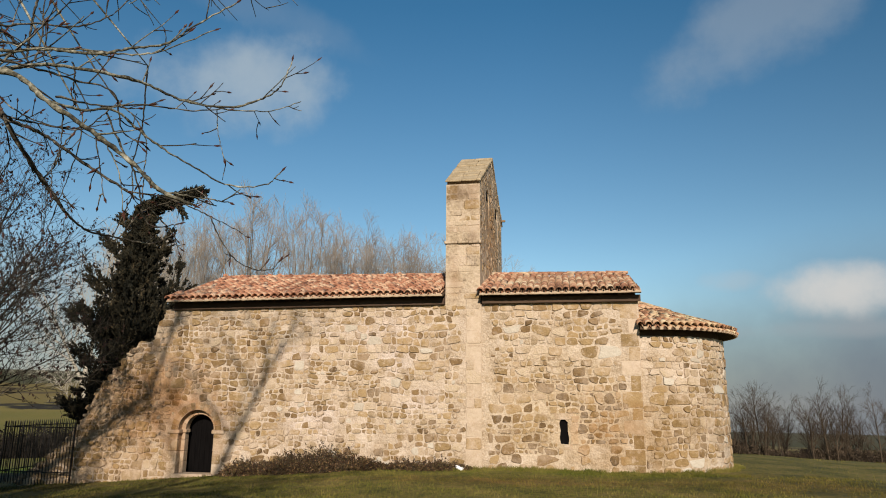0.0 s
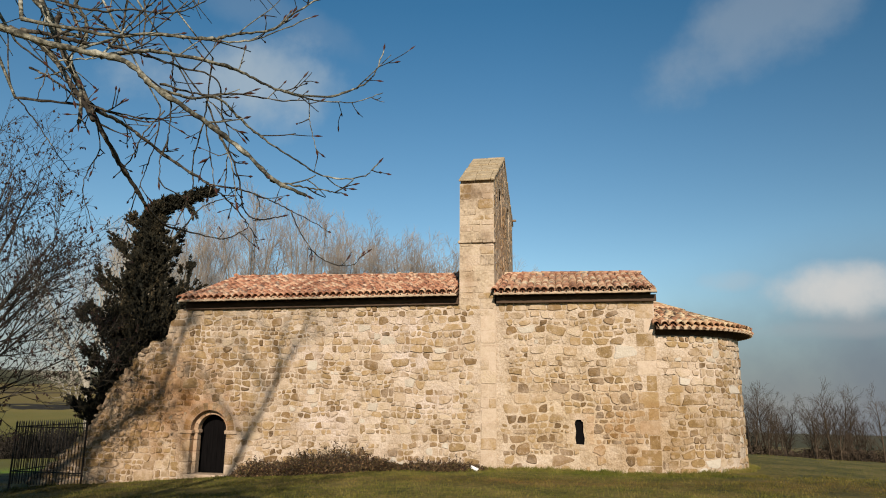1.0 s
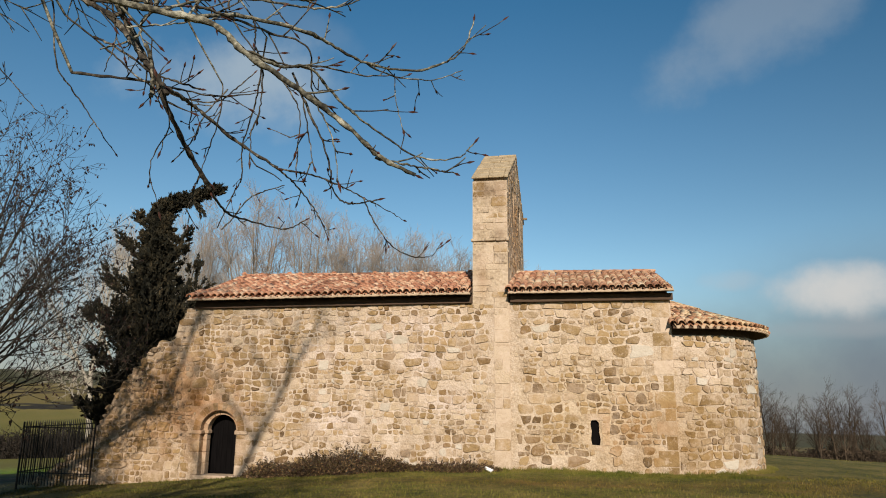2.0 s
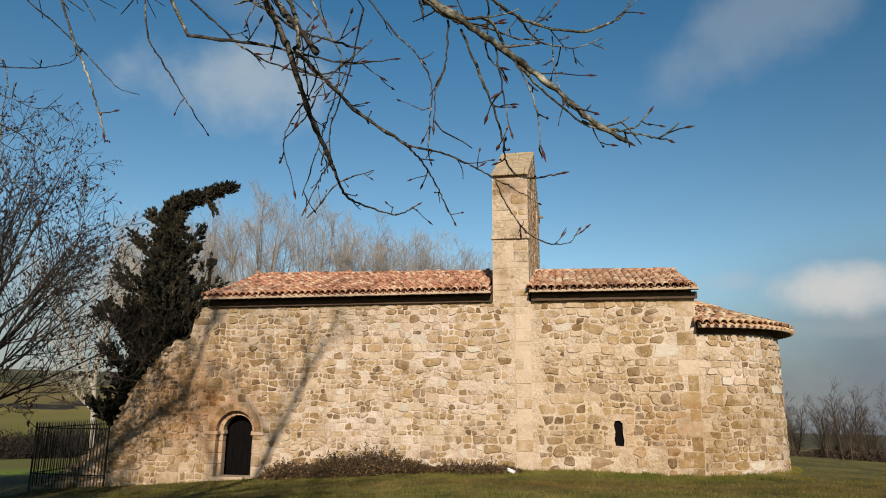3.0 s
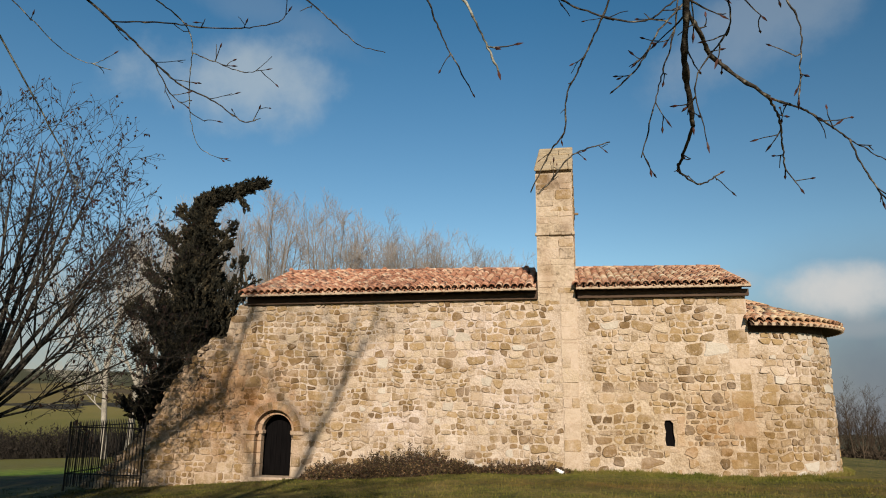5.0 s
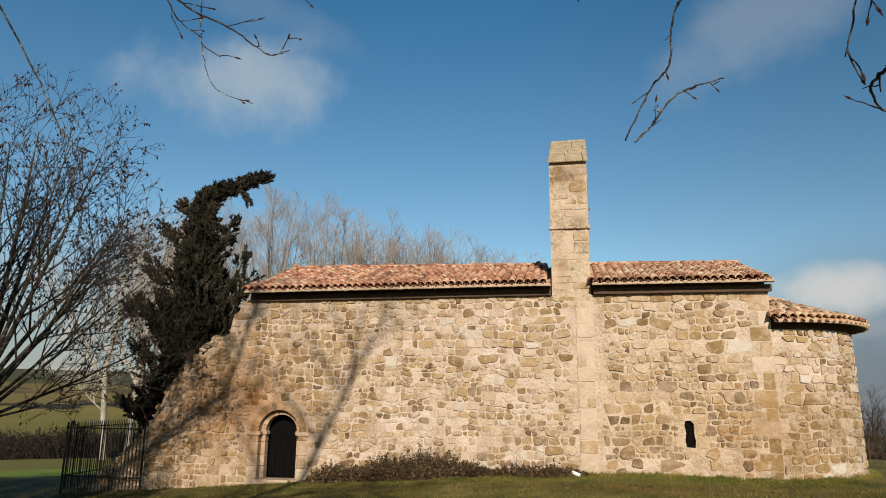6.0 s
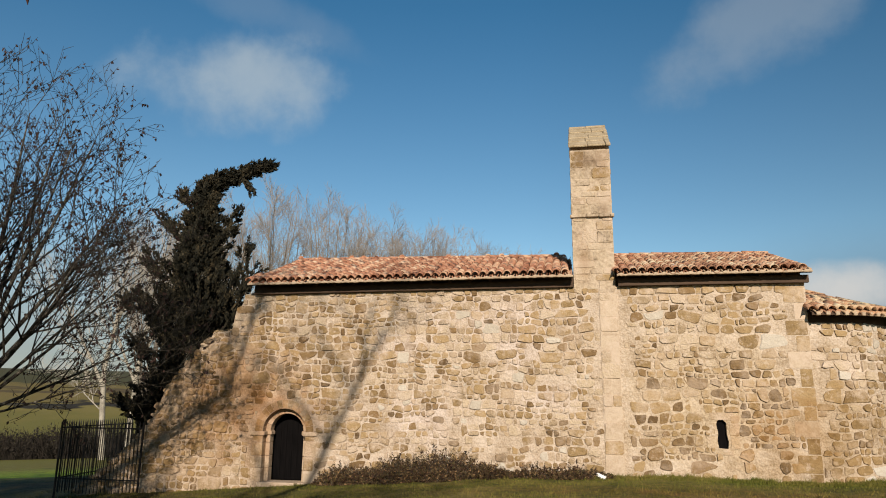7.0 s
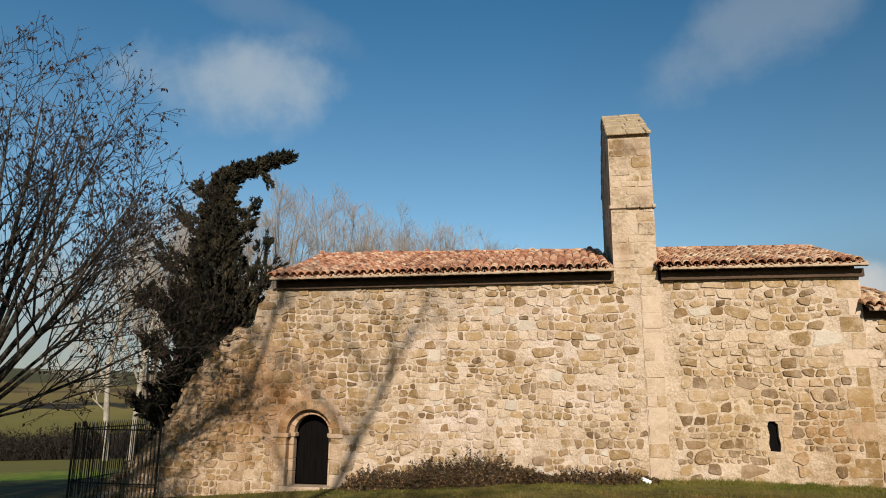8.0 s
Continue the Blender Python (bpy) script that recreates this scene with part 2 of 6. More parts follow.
WOOD_DARK = material("dark_eaves_wood", [(0.035, 0.02, 0.012), (0.09, 0.053, 0.032)], 0.8, 3, 40, 0.4, 30, stretch=(0.3, 3, 3))
# near-black for the door; also painted shade inside the slit and arch heads
DOOR_HOLLOW_BLACK = material("door_and_hollow_black", [(0.002, 0.0018, 0.002), (0.006, 0.005, 0.005)], 0.8, 4, 40, 0.3, 30, stretch=(4, 4, 0.5))
DOOR_HOLLOW_BLACK.node_tree.nodes["Principled BSDF"].inputs["Specular IOR Level"].default_value = 0.03
IRON = material("dark_iron", [(0.015, 0.014, 0.014), (0.04, 0.033, 0.03)], 0.55, 8, 60, 0.2, 60, metal=0.6)
BARK = material("grey_bark", [(0.014, 0.012, 0.008), (0.048, 0.043, 0.030), (0.155, 0.142, 0.105), (0.33, 0.31, 0.25)], 0.8, 9, 60, 0.9, 70, depth=0.008, crisp=1.6)
BARK_DARK = material("dark_bark", [(0.008, 0.006, 0.005), (0.022, 0.017, 0.012), (0.06, 0.049, 0.036), (0.21, 0.185, 0.145)], 0.85, 10, 60, 0.8, 60, depth=0.008, crisp=1.4)
BARK_TAN = material("tan_bark", [(0.07, 0.055, 0.042), (0.16, 0.13, 0.10), (0.25, 0.205, 0.16)], 0.9, 2, 12, 0.4, 20, depth=0.01)
BARK_WHITE = material("white_bark", [(0.08, 0.068, 0.052), (0.25, 0.22, 0.175), (0.37, 0.33, 0.272)], 0.85, 1.5, 9, 0.4, 20, depth=0.01)
TWIG_DARK = material("dark_twigs", [(0.010, 0.008, 0.006), (0.024, 0.019, 0.014), (0.10, 0.085, 0.06)], 0.9, 3, 20, 0)
TWIG_TAN = material("tan_twigs", [(0.17, 0.14, 0.116), (0.31, 0.262, 0.22)], 0.9, 0.4, 8, 0)
TWIG_PALE = material("pale_twigs", [(0.24, 0.205, 0.165), (0.42, 0.375, 0.315)], 0.9, 0.4, 8, 0)
TWIG_BROWN = material("brown_twigs", [(0.022, 0.015, 0.010), (0.078, 0.053, 0.033)], 0.9, 0.3, 6, 0)
BUD = material("red_buds", [(0.028, 0.014, 0.010), (0.085, 0.028, 0.018)], 0.6, 20, 80, 0, vary=0.4)
DRY_LEAF = material("dry_brown_leaf", [(0.012, 0.007, 0.006), (0.026, 0.012, 0.009), (0.05, 0.024, 0.014)], 0.8, 6, 40, 0, vary=0.6)
CYPRESS = material("cypress_green", [(0.004, 0.004, 0.003), (0.010, 0.010, 0.006), (0.028, 0.023, 0.012), (0.115, 0.082, 0.044)], 0.85, 1.6, 12, 0, vary=0.5, crisp=1.3)
BRAMBLE = material("bramble_leaves", [(0.010, 0.006, 0.004), (0.060, 0.028, 0.014), (0.052, 0.040, 0.012), (0.27, 0.155, 0.078)], 0.75, 5, 30, 0, vary=0.8, crisp=1.5)
GRASS = material("winter_grass", [(0.046, 0.053, 0.006), (0.088, 0.084, 0.012), (0.124, 0.103, 0.021), (0.175, 0.130, 0.036)], 0.85, 0.7, 5, 0, vary=0.3, crisp=1.9)
PLASTER_WHITE = material("white_plastic", [(0.72, 0.72, 0.70), (0.82, 0.82, 0.80)], 0.5, 8, 40, 0.2, 20)
HEDGE = material("dark_hedge_twigs", [(0.010, 0.008, 0.006), (0.026, 0.019, 0.013)], 0.9, 0.3, 6, 0, vary=0.4)


def ground_material():
    m = material("grass_ground", [(0.045, 0.045, 0.006), (0.088, 0.076, 0.011), (0.125, 0.098, 0.019), (0.160, 0.118, 0.032)], 0.95, 0.7, 6, 0.9, 9, depth=0.06, crisp=1.8)
    n, l = m.node_tree.nodes, m.node_tree.links
    b = n["Principled BSDF"]
    before = b.inputs["Base Color"].links[0].from_socket
    g = n.new("ShaderNodeNewGeometry")
    # the far land: strips of field that follow the contours
    dist = n.new("ShaderNodeVectorMath")
    dist.operation = "LENGTH"
    l.new(g.outputs["Position"], dist.inputs[0])
    warp = n.new("ShaderNodeTexNoise")
    warp.inputs["Scale"].default_value, warp.inputs["Detail"].default_value = 0.012, 4
    l.new(g.outputs["Position"], warp.inputs["Vector"])
    s = n.new("ShaderNodeMath")
    s.operation = "MULTIPLY_ADD"
    s.inputs[1].default_value = 26.0
    l.new(warp.outputs[0], s.inputs[0])
    l.new(dist.outputs["Value"], s.inputs[2])
    r = n.new("ShaderNodeMapRange")
    for key, v in (("From Min", 70.0), ("From Max", 420.0)):
        r.inputs[key].default_value = v
    l.new(s.outputs[0], r.inputs["Value"])
    ramp = n.new("ShaderNodeValToRGB")
    ramp.color_ramp.interpolation = "LINEAR"
    e = ramp.color_ramp.elements
    bands = [(0.0, (0.126, 0.114, 0.016)), (0.265, (0.125, 0.109, 0.023)), (0.295, (0.154, 0.123, 0.03)), (0.318, (0.174, 0.135, 0.033)), (0.326, (0.02, 0.014, 0.006)), (0.346, (0.02, 0.014, 0.006)), (0.354, (0.14, 0.104, 0.026)), (0.42, (0.154, 0.109, 0.03)), (0.43, (0.067, 0.045, 0.017)), (0.445, (0.08, 0.054, 0.018)), (0.455, (0.14, 0.104, 0.028)), (0.49, (0.133, 0.095, 0.026)), (0.51, (0.053, 0.048, 0.015)), (1.0, (0.067, 0.055, 0.021))]
    while len(e) < len(bands):
        e.new(0.5)
    for k, (p, c) in enumerate(bands):
        e[k].position, e[k].color = p, (*c, 1)
    rough = n.new("ShaderNodeTexNoise")
    rough.inputs["Scale"].default_value, rough.inputs["Detail"].default_value = 0.09, 8
    l.new(g.outputs["Position"], rough.inputs["Vector"])
    mottle = n.new("ShaderNodeMath")
    mottle.operation = "MULTIPLY_ADD"
    mottle.inputs[1].default_value = 0.13
    l.new(rough.outputs[0], mottle.inputs[0])
    off = n.new("ShaderNodeMath")
    off.operation = "SUBTRACT"
    off.inputs[1].default_value = 0.065
    l.new(r.outputs[0], off.inputs[0])
    l.new(off.outputs[0], mottle.inputs[2])
    l.new(mottle.outputs[0], ramp.inputs["Fac"])
    far = n.new("ShaderNodeMapRange")
    for key, v in (("From Min", 45.0), ("From Max", 75.0)):
        far.inputs[key].default_value = v
    l.new(dist.outputs["Value"], far.inputs["Value"])
    tint = n.new("ShaderNodeMixRGB")
    l.new(far.outputs[0], tint.inputs["Fac"])
    l.new(before, tint.inputs["Color1"])
    l.new(ramp.outputs[0], tint.inputs["Color2"])
    l.new(tint.outputs[0], b.inputs["Base Color"])
    return m


GROUND = ground_material()
stain_or_shade(GROUND, (-34, 20, -2), (17, 13, 10), (1.3, 2.4, 0.5), 1.0)                # a greener meadow
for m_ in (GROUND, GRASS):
    stain_or_shade(m_, (-22.0, 4.8, -1.0), (8.5, 6.6, 4.0), (0.36, 0.29, 0.46), 1.0)   # the trodden earth path, darkened to stand in for tree shade
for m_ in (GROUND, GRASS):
    stain_or_shade(m_, (9, -2.5, -0.3), (6.5, 3.2, 4.0), (0.80, 0.66, 0.58), 1.0)            # browner, darker turf
    # trodden earth by the railing, with tree shade painted into its colour
    stain_or_shade(m_, (-14.5, -1.4, -0.8), (5.2, 1.7, 3.0), (0.56, 0.47, 0.55), 1.0)
    stain_or_shade(m_, (0.5, -3.2, -0.3), (5.0, 1.3, 4.0), (0.95, 0.72, 0.75), 1.0)
    stain_or_shade(m_, (4, -0.9, -0.3), (7.0, 0.8, 4.0), (0.80, 0.98, 0.66), 1.0)


# ---- builders ----
def thing(name, label, category, group="", at=(0, 0, 0)):
    ob = new(name)
    ob.location = at
    ob.empty_display_size = 0.2
    return tagged(ob, label, category, group)


def link_mesh(name, verts, faces, mats, parent=None, label="", smooth=False, slots=None):
    me = bpy.data.meshes.new(name)
    me.from_pydata([tuple(v) for v in verts], [], faces)
    for m in mats if isinstance(mats, (list, tuple)) else [mats]:
        me.materials.append(m)
    if slots is not None:
        me.polygons.foreach_set("material_index", slots)
    if smooth:
        me.polygons.foreach_set("use_smooth", [True] * len(me.polygons))
    me.update()
    ob = new(name, me)
    if parent:
        ob.parent = parent
    if label:
        tagged(ob, label)
    return ob


def part(name, bm, mat, parent, label=""):
    bmesh.ops.recalc_face_normals(bm, faces=bm.faces)
    me = bpy.data.meshes.new(name)
    bm.to_mesh(me)
    bm.free()
    me.materials.append(mat)
    ob = new(name, me)
    ob.parent = parent
    if label:
        tagged(ob, label)
    return ob


def box_bm(x0, x1, y0, y1, z0, z1, bevel=0.0):
    bm = bmesh.new()
    bmesh.ops.create_cube(bm, size=1)
    bmesh.ops.transform(bm, matrix=Matrix.LocRotScale(((x0 + x1) / 2, (y0 + y1) / 2, (z0 + z1) / 2), None, (x1 - x0, y1 - y0, z1 - z0)), verts=bm.verts)
    if bevel:
        bmesh.ops.bevel(bm, geom=bm.edges[:], offset=bevel, segments=1, affect="EDGES")
    return bm


def slab_with_holes(outer, holes, place, d0, d1):
    """A wall of thickness: outlines in (u, v), mapped by place(u, v, d)."""
    from mathutils.geometry import tessellate_polygon
    loops = [outer] + holes
    flat = [p for loop in loops for p in loop]
    tris = tessellate_polygon([[Vector((u, v, 0)) for u, v in loop] for loop in loops])
    n = len(flat)
    verts = [place(u, v, d0) for u, v in flat] + [place(u, v, d1) for u, v in flat]
    faces = [tuple(t) for t in tris] + [tuple(i + n for i in reversed(t)) for t in tris]
    start = 0
    for loop in loops:
        k = len(loop)
        for i in range(k):
            a, b = start + i, start + (i + 1) % k
            faces.append((a, b, b + n, a + n))
        start += k
    bm = bmesh.new()
    vs = [bm.verts.new(v) for v in verts]
    for f in faces:
        try:
            bm.faces.new([vs[i] for i in f])
        except ValueError:
            pass
    return bm


def arch_outline(cu, half, z0, spring, steps=10):
    """An opening with a round head: outline in (u, v)."""
    pts = [(cu - half, z0), (cu + half, z0)]
    for k in range(steps + 1):
        a = math.pi * k / steps
        pts.append((cu + half * math.cos(a), spring + half * math.sin(a)))
    return pts


class Tubes:
    """Gathers tapered tubes along polylines into one mesh."""

    def __init__(self):
        self.verts, self.faces, self.slots = [], [], []

    def add(self, pts, radii, sides=4, slot=0):
        pts = [Vector(p) for p in pts]
        base = len(self.verts)
        ref = Vector((0.31, 0.17, 0.93))
        last = len(pts) - 1
        for i, p in enumerate(pts):
            d = (pts[min(i + 1, last)] - pts[max(i - 1, 0)])
            if d.length < 1e-6:
                d = Vector((0, 0, 1))
            d.normalize()
            if abs(d.dot(ref)) > 0.95:
                ref = Vector((0.9, 0.3, 0.1))
            a = d.cross(ref).normalized()
            b = d.cross(a)
            for k in range(sides):
                w = 2 * math.pi * k / sides
                self.verts.append(p + (a * math.cos(w) + b * math.sin(w)) * radii[i])
        for i in range(last):
            for k in range(sides):
                k2 = (k + 1) % sides
                self.faces.append((base + i * sides + k, base + i * sides + k2, base + (i + 1) * sides + k2, base + (i + 1) * sides + k))
                self.slots.append(slot)
        self.faces.append(tuple(base + last * sides + k for k in range(sides)))
        self.slots.append(slot)

    def leaf(self, p, along, across, length, width, slot=0):
        """A small folded leaf."""
        base = len(self.verts)
        n = along.cross(across) * 0.25 * width
        tip = p + along * length
        mid = p + along * length * 0.45
        self.verts += [p, mid + across * width / 2 + n, tip, mid - across * width / 2 + n, mid]
        for f in ((0, 1, 4), (1, 2, 4), (0, 4, 3), (4, 2, 3)):
            self.faces.append(tuple(base + i for i in f))
            self.slots.append(slot)

    def link(self, name, mats, parent, label="", smooth=True):
        return link_mesh(name, self.verts, self.faces, mats, parent, label, smooth, self.slots)


def rand_unit(rng):
    while True:
        v = Vector((rng.uniform(-1, 1), rng.uniform(-1, 1), rng.uniform(-1, 1)))
        if 0.05 < v.length < 1:
            return v.normalized()


def limb(start, way, length, rng, segs=6, wiggle=0.12, lift=0.0):
    """The bent line of a branch."""
    d, p = Vector(way).normalized(), Vector(start)
    pts, step = [p.copy()], length / segs
    for _ in range(segs):
        d = (d + rand_unit(rng) * wiggle + Vector((0, 0, lift))).normalized()
        p = p + d * step
        pts.append(p.copy())
    return pts


def along(pts, f):
    x = f * (len(pts) - 1)
    i = min(int(x), len(pts) - 2)
    p = pts[i].lerp(pts[i + 1], x - i)
    return p, (pts[i + 1] - pts[i]).normalized()


def fork(rng, d, angle):
    """A direction turned away from d by about that many degrees."""
    side = d.cross(rand_unit(rng))
    if side.length < 1e-3:
        side = Vector((1, 0, 0))
    a = radians(angle * rng.uniform(0.75, 1.25))
    return d * math.cos(a) + side.normalized() * math.sin(a)


def h(x, y):
    """The ground: a low rise under the chapel that falls away, and a hill of fields beyond to the left."""
    r = math.hypot(x + 3, y - 3)
    z = -1.24 * (1 - math.exp(-(min(x, 0) / 14) ** 2)) * max(0.0, 1 - max(0, r - 30) / 60)
    z -= 0.032 * max(0.0, min(r, 105) - 13)
    past = min(1.0, max(0.0, (y - 4) / 16))
    z -= 0.043 * past * past * (3 - 2 * past) * max(0.0, min(r, 105) - 13)
    bearing = math.atan2(-(x + 3), max(y + 20, 1e-3))          # from the view axis, left positive
    side = min(1.0, max(0.0, (bearing - 0.1) / 0.5))
    side = side * side * (3 - 2 * side)
    up = min(1.0, max(0.0, (r - 105) / 230))
    z += side * 17 * up * up * (3 - 2 * up) + side * 4.0 * min(1.0, max(0.0, (r - 105) / 60))
    z -= (1 - side) * 0.034 * max(0.0, r - 105)
    if r < 60:
        z += 0.05 * noise.noise(Vector((x * 0.35, y * 0.35, 0))) + 0.02 * noise.noise(Vector((x * 1.3, y * 1.3, 3)))
    return z


# ---- ground ----
def build_ground():
    radii = [0.0] + [0.6 * k for k in range(1, 75)]
    while radii[-1] < 4000:
        radii.append(radii[-1] * 1.09 + 0.3)
    spokes = 180
    verts, faces = [(-3, -2, h(-3, -2))], []
    for r in radii[1:]:
        for k in range(spokes):
            a = 2 * math.pi * k / spokes
            x, y = -3 + r * math.cos(a), -2 + r * math.sin(a)
            verts.append((x, y, h(x, y)))
    for k in range(spokes):
        faces.append((0, 1 + k, 1 + (k + 1) % spokes))
    for i in range(len(radii) - 2):
        for k in range(spokes):
            a, b = 1 + i * spokes + k, 1 + i * spokes + (k + 1) % spokes
            faces.append((a, a + spokes, b + spokes, b))
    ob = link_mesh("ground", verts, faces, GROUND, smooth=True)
    return tagged(ob, "short winter grass sloping gently, bare brown patches, painted tree shade", "ground", kind="structure")


build_ground()


def build_grass():
    rng = random.Random(5)
    verts, faces = [], []
    zones = [(120000, -17, 14, -12, -0.15), (9000, 5, 24, -6, 14), (6000, -26, -14, -8, 2), (16000, -3, 8, -0.75, -0.04)]
    for count, x0, x1, y0, y1 in zones:
        for _ in range(count):
            x, y = rng.uniform(x0, x1), rng.uniform(y0, y1)
            if noise.noise(Vector((x * 0.5, y * 0.8, 7))) < rng.uniform(-0.55, 0.25):
                continue
            if 0.15 < y < 6.6 and -14.6 < x < 8.4:
                continue
            z = h(x, y) - 0.006
            tall = rng.uniform(0.02, 0.065) * (1 + 1.3 * max(0.0, noise.noise(Vector((x * 1.7, 2, 9))) + 0.3) if -0.6 < y < 0 else 1)
            a = rng.uniform(0, 6.28)
            w = rng.uniform(0.006, 0.014)
            lx, ly = rng.uniform(-0.03, 0.03), rng.uniform(-0.03, 0.03)
            k = len(verts)
            verts += [(x - w * math.cos(a), y - w * math.sin(a), z), (x + w * math.cos(a), y + w * math.sin(a), z), (x + lx, y + ly, z + tall)]
            faces.append((k, k + 1, k + 2))
    # ragged tufts along the foot of the wall and round the apse
    for _ in range(420):
        s = rng.uniform(-2.2, 11.0)
        if s < 5.1:
            x, y = s, -rng.uniform(0.06, 0.30)
        else:
            turn, reach = (s - 5.1) / 3.2, 3.13 + rng.uniform(0.06, 0.28)
            x, y = 5.05 + reach * math.sin(turn), 3.2 - reach * math.cos(turn)
        if noise.noise(Vector((s * 1.3, 4, 2))) < rng.uniform(-0.5, 0.4):
            continue
        size = rng.uniform(0.06, 0.17)
        for _ in range(26):
            a, lean, w = rng.uniform(0, 6.28), rng.uniform(0.2, 0.9) * size, rng.uniform(0.005, 0.011)
            bx, by = x + rng.gauss(0, 0.05), min(y + rng.gauss(0, 0.03), -0.02) if s < 5.1 else y + rng.gauss(0, 0.03)
            z, k = h(bx, by) - 0.01, len(verts)
            verts += [(bx - w, by, z), (bx + w, by, z), (bx + lean * math.cos(a), by + lean * math.sin(a), z + size * rng.uniform(0.5, 1.2))]
            faces.append((k, k + 1, k + 2))
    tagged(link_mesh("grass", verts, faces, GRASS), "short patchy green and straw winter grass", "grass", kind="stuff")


build_grass()

# ---- chapel: places and sizes ----
NAVE_W, TOWER_L, TOWER_R, CHANCEL_E = -11.35, -1.22, -0.04, 5.05
RIDGE_Y, BACK_Y = 3.25, 6.5
APSE_X, APSE_Y, APSE_R = 5.05, 3.2, 3.1
DOOR_X, DOOR_HALF, DOOR_SPRING, DOOR_SILL = -9.93, 0.53, 1.06, -0.40
SLIT_X = 2.6

SKEW = 0.026           # the bell gable runs slightly askew to the wall

chapel = thing("chapel", "small rubble stone chapel with terracotta roofs and a bell gable", "chapel")


def eave_z(x):
    return 5.52 + 0.005 * min(0, x)


def ridge_z(x):
    return 6.72 - 0.012 * x


def warp(u, v, seed):
    """A smooth bend of the courses, so that joints wander."""
    p = Vector((u * 0.8, v * 0.8, seed))
    q = Vector((u * 2.6, v * 2.6, seed + 5))
    f = Vector((u * 6.5, v * 6.5, seed + 9))
    return (u + 0.08 * noise.noise(p) + 0.06 * noise.noise(q) + 0.022 * noise.noise(f), v + 0.10 * noise.noise(p + Vector((9, 4, 2))) + 0.07 * noise.noise(q + Vector((3, 8, 1))) + 0.025 * noise.noise(f + Vector((5, 1, 7))))


def split(rng, u0, v0, u1, v1, tall, cells):
    """Breaks a patch of wall into stones of mixed sizes that interlock."""
    w, hh = u1 - u0, v1 - v0
    if hh > tall * rng.uniform(0.9, 1.35):
        m = v0 + hh * rng.uniform(0.36, 0.64)
        split(rng, u0, v0, u1, m, tall, cells)
        split(rng, u0, m, u1, v1, tall, cells)
    elif w > max(0.27, hh * rng.uniform(1.4, 2.6)):
        m = u0 + w * rng.uniform(0.3, 0.7)
        split(rng, u0, v0, m, v1, tall, cells)
        split(rng, m, v0, u1, v1, tall, cells)
    else:
        cells.append((u0, v0, u1, v1))


def rubble(rng, u0, u1, z0, z1, tall, joint, skip, seed=1.0, square=(2.7, 6.5), rough=0.9):
    """Rubble stones over a patch: their outlines in (u, v), and their middles."""
    cells, v = [], z0
    while v < z1 - 0.05:
        top = min(z1, v + rng.uniform(0.45, 0.8))
        u = u0 - rng.uniform(0, 0.6)
        while u < u1:
            w = rng.uniform(0.9, 2.2)
            split(rng, u, v, u + w, top, tall, cells)
            u += w
        v = top
    stones = []
    for a, b, c, d in cells:
        cu, cv = warp((a + c) / 2, (b + d) / 2, seed)
        w, hh = c - a, d - b
        if skip(cu, cv, w, hh):
            continue
        j = joint * (rng.uniform(0.5, 1.5) if rng.random() < 0.86 else rng.uniform(1.5, 2.8))
        a1, b1 = max(0.035, (w - j) / 2), max(0.03, (hh - j) / 2)
        power = 2 / rng.uniform(*square)
        tilt, n = rng.gauss(0, 0.07 * rough), 13
        lop_u, lop_v = rng.uniform(-0.3, 0.3) * rough, rng.uniform(-0.34, 0.34) * rough
        out, turn = [], rng.uniform(0, 0.5)
        mu, mv = (a + c) / 2, (b + d) / 2
        for k in range(n):
            t = 2 * math.pi * (k + turn + rng.uniform(-0.16, 0.16)) / n
            ct, st = math.cos(t), math.sin(t)
            x = math.copysign(abs(ct) ** power, ct) * rng.uniform(1 - 0.14 * rough, 1.04)
            y = math.copysign(abs(st) ** power, st) * rng.uniform(1 - 0.14 * rough, 1.04)
            x, y = x * a1 * (1 + lop_u * y), y * b1 * (1 + lop_v * x)
            x, y = warp(mu + x * math.cos(tilt) - y * math.sin(tilt), mv + y + x * math.sin(tilt), seed)
            out.append((x - cu, y - cv))
        stones.append((cu, cv, out))
    return stones


def coursed(rng, u0, u1, z0, z1, joint, rise=(0.17, 0.40)):
    """Squared blocks in level courses: their outlines, as rubble() gives them."""
    stones, v = [], z0
    while v < z1 - 0.08:
        top = min(z1, v + rng.uniform(*rise))
        cuts = [u0]
        while cuts[-1] < u1 - 0.22:
            cuts.append(min(u1, cuts[-1] + rng.uniform(0.24, 0.62)))
        cuts[-1] = u1
        for a, b in zip(cuts, cuts[1:]):
            cu, cv, w, hh = (a + b) / 2, (v + top) / 2, (b - a - joint) / 2, (top - v - joint) / 2
            ring = []
            for sx, sy in ((1, -1), (1, 1), (-1, 1), (-1, -1)):
                c = rng.uniform(0.008, 0.05)
                one, two = (sx * (w - c), sy * hh), (sx * w, sy * (hh - c))
                for x, y in ((one, two) if sx * sy < 0 else (two, one)):
                    ring.append((x + rng.uniform(-0.008, 0.004) * sx, y + rng.uniform(-0.01, 0.004) * sy))
            stones.append((cu, cv, ring))
        v = top
    return stones


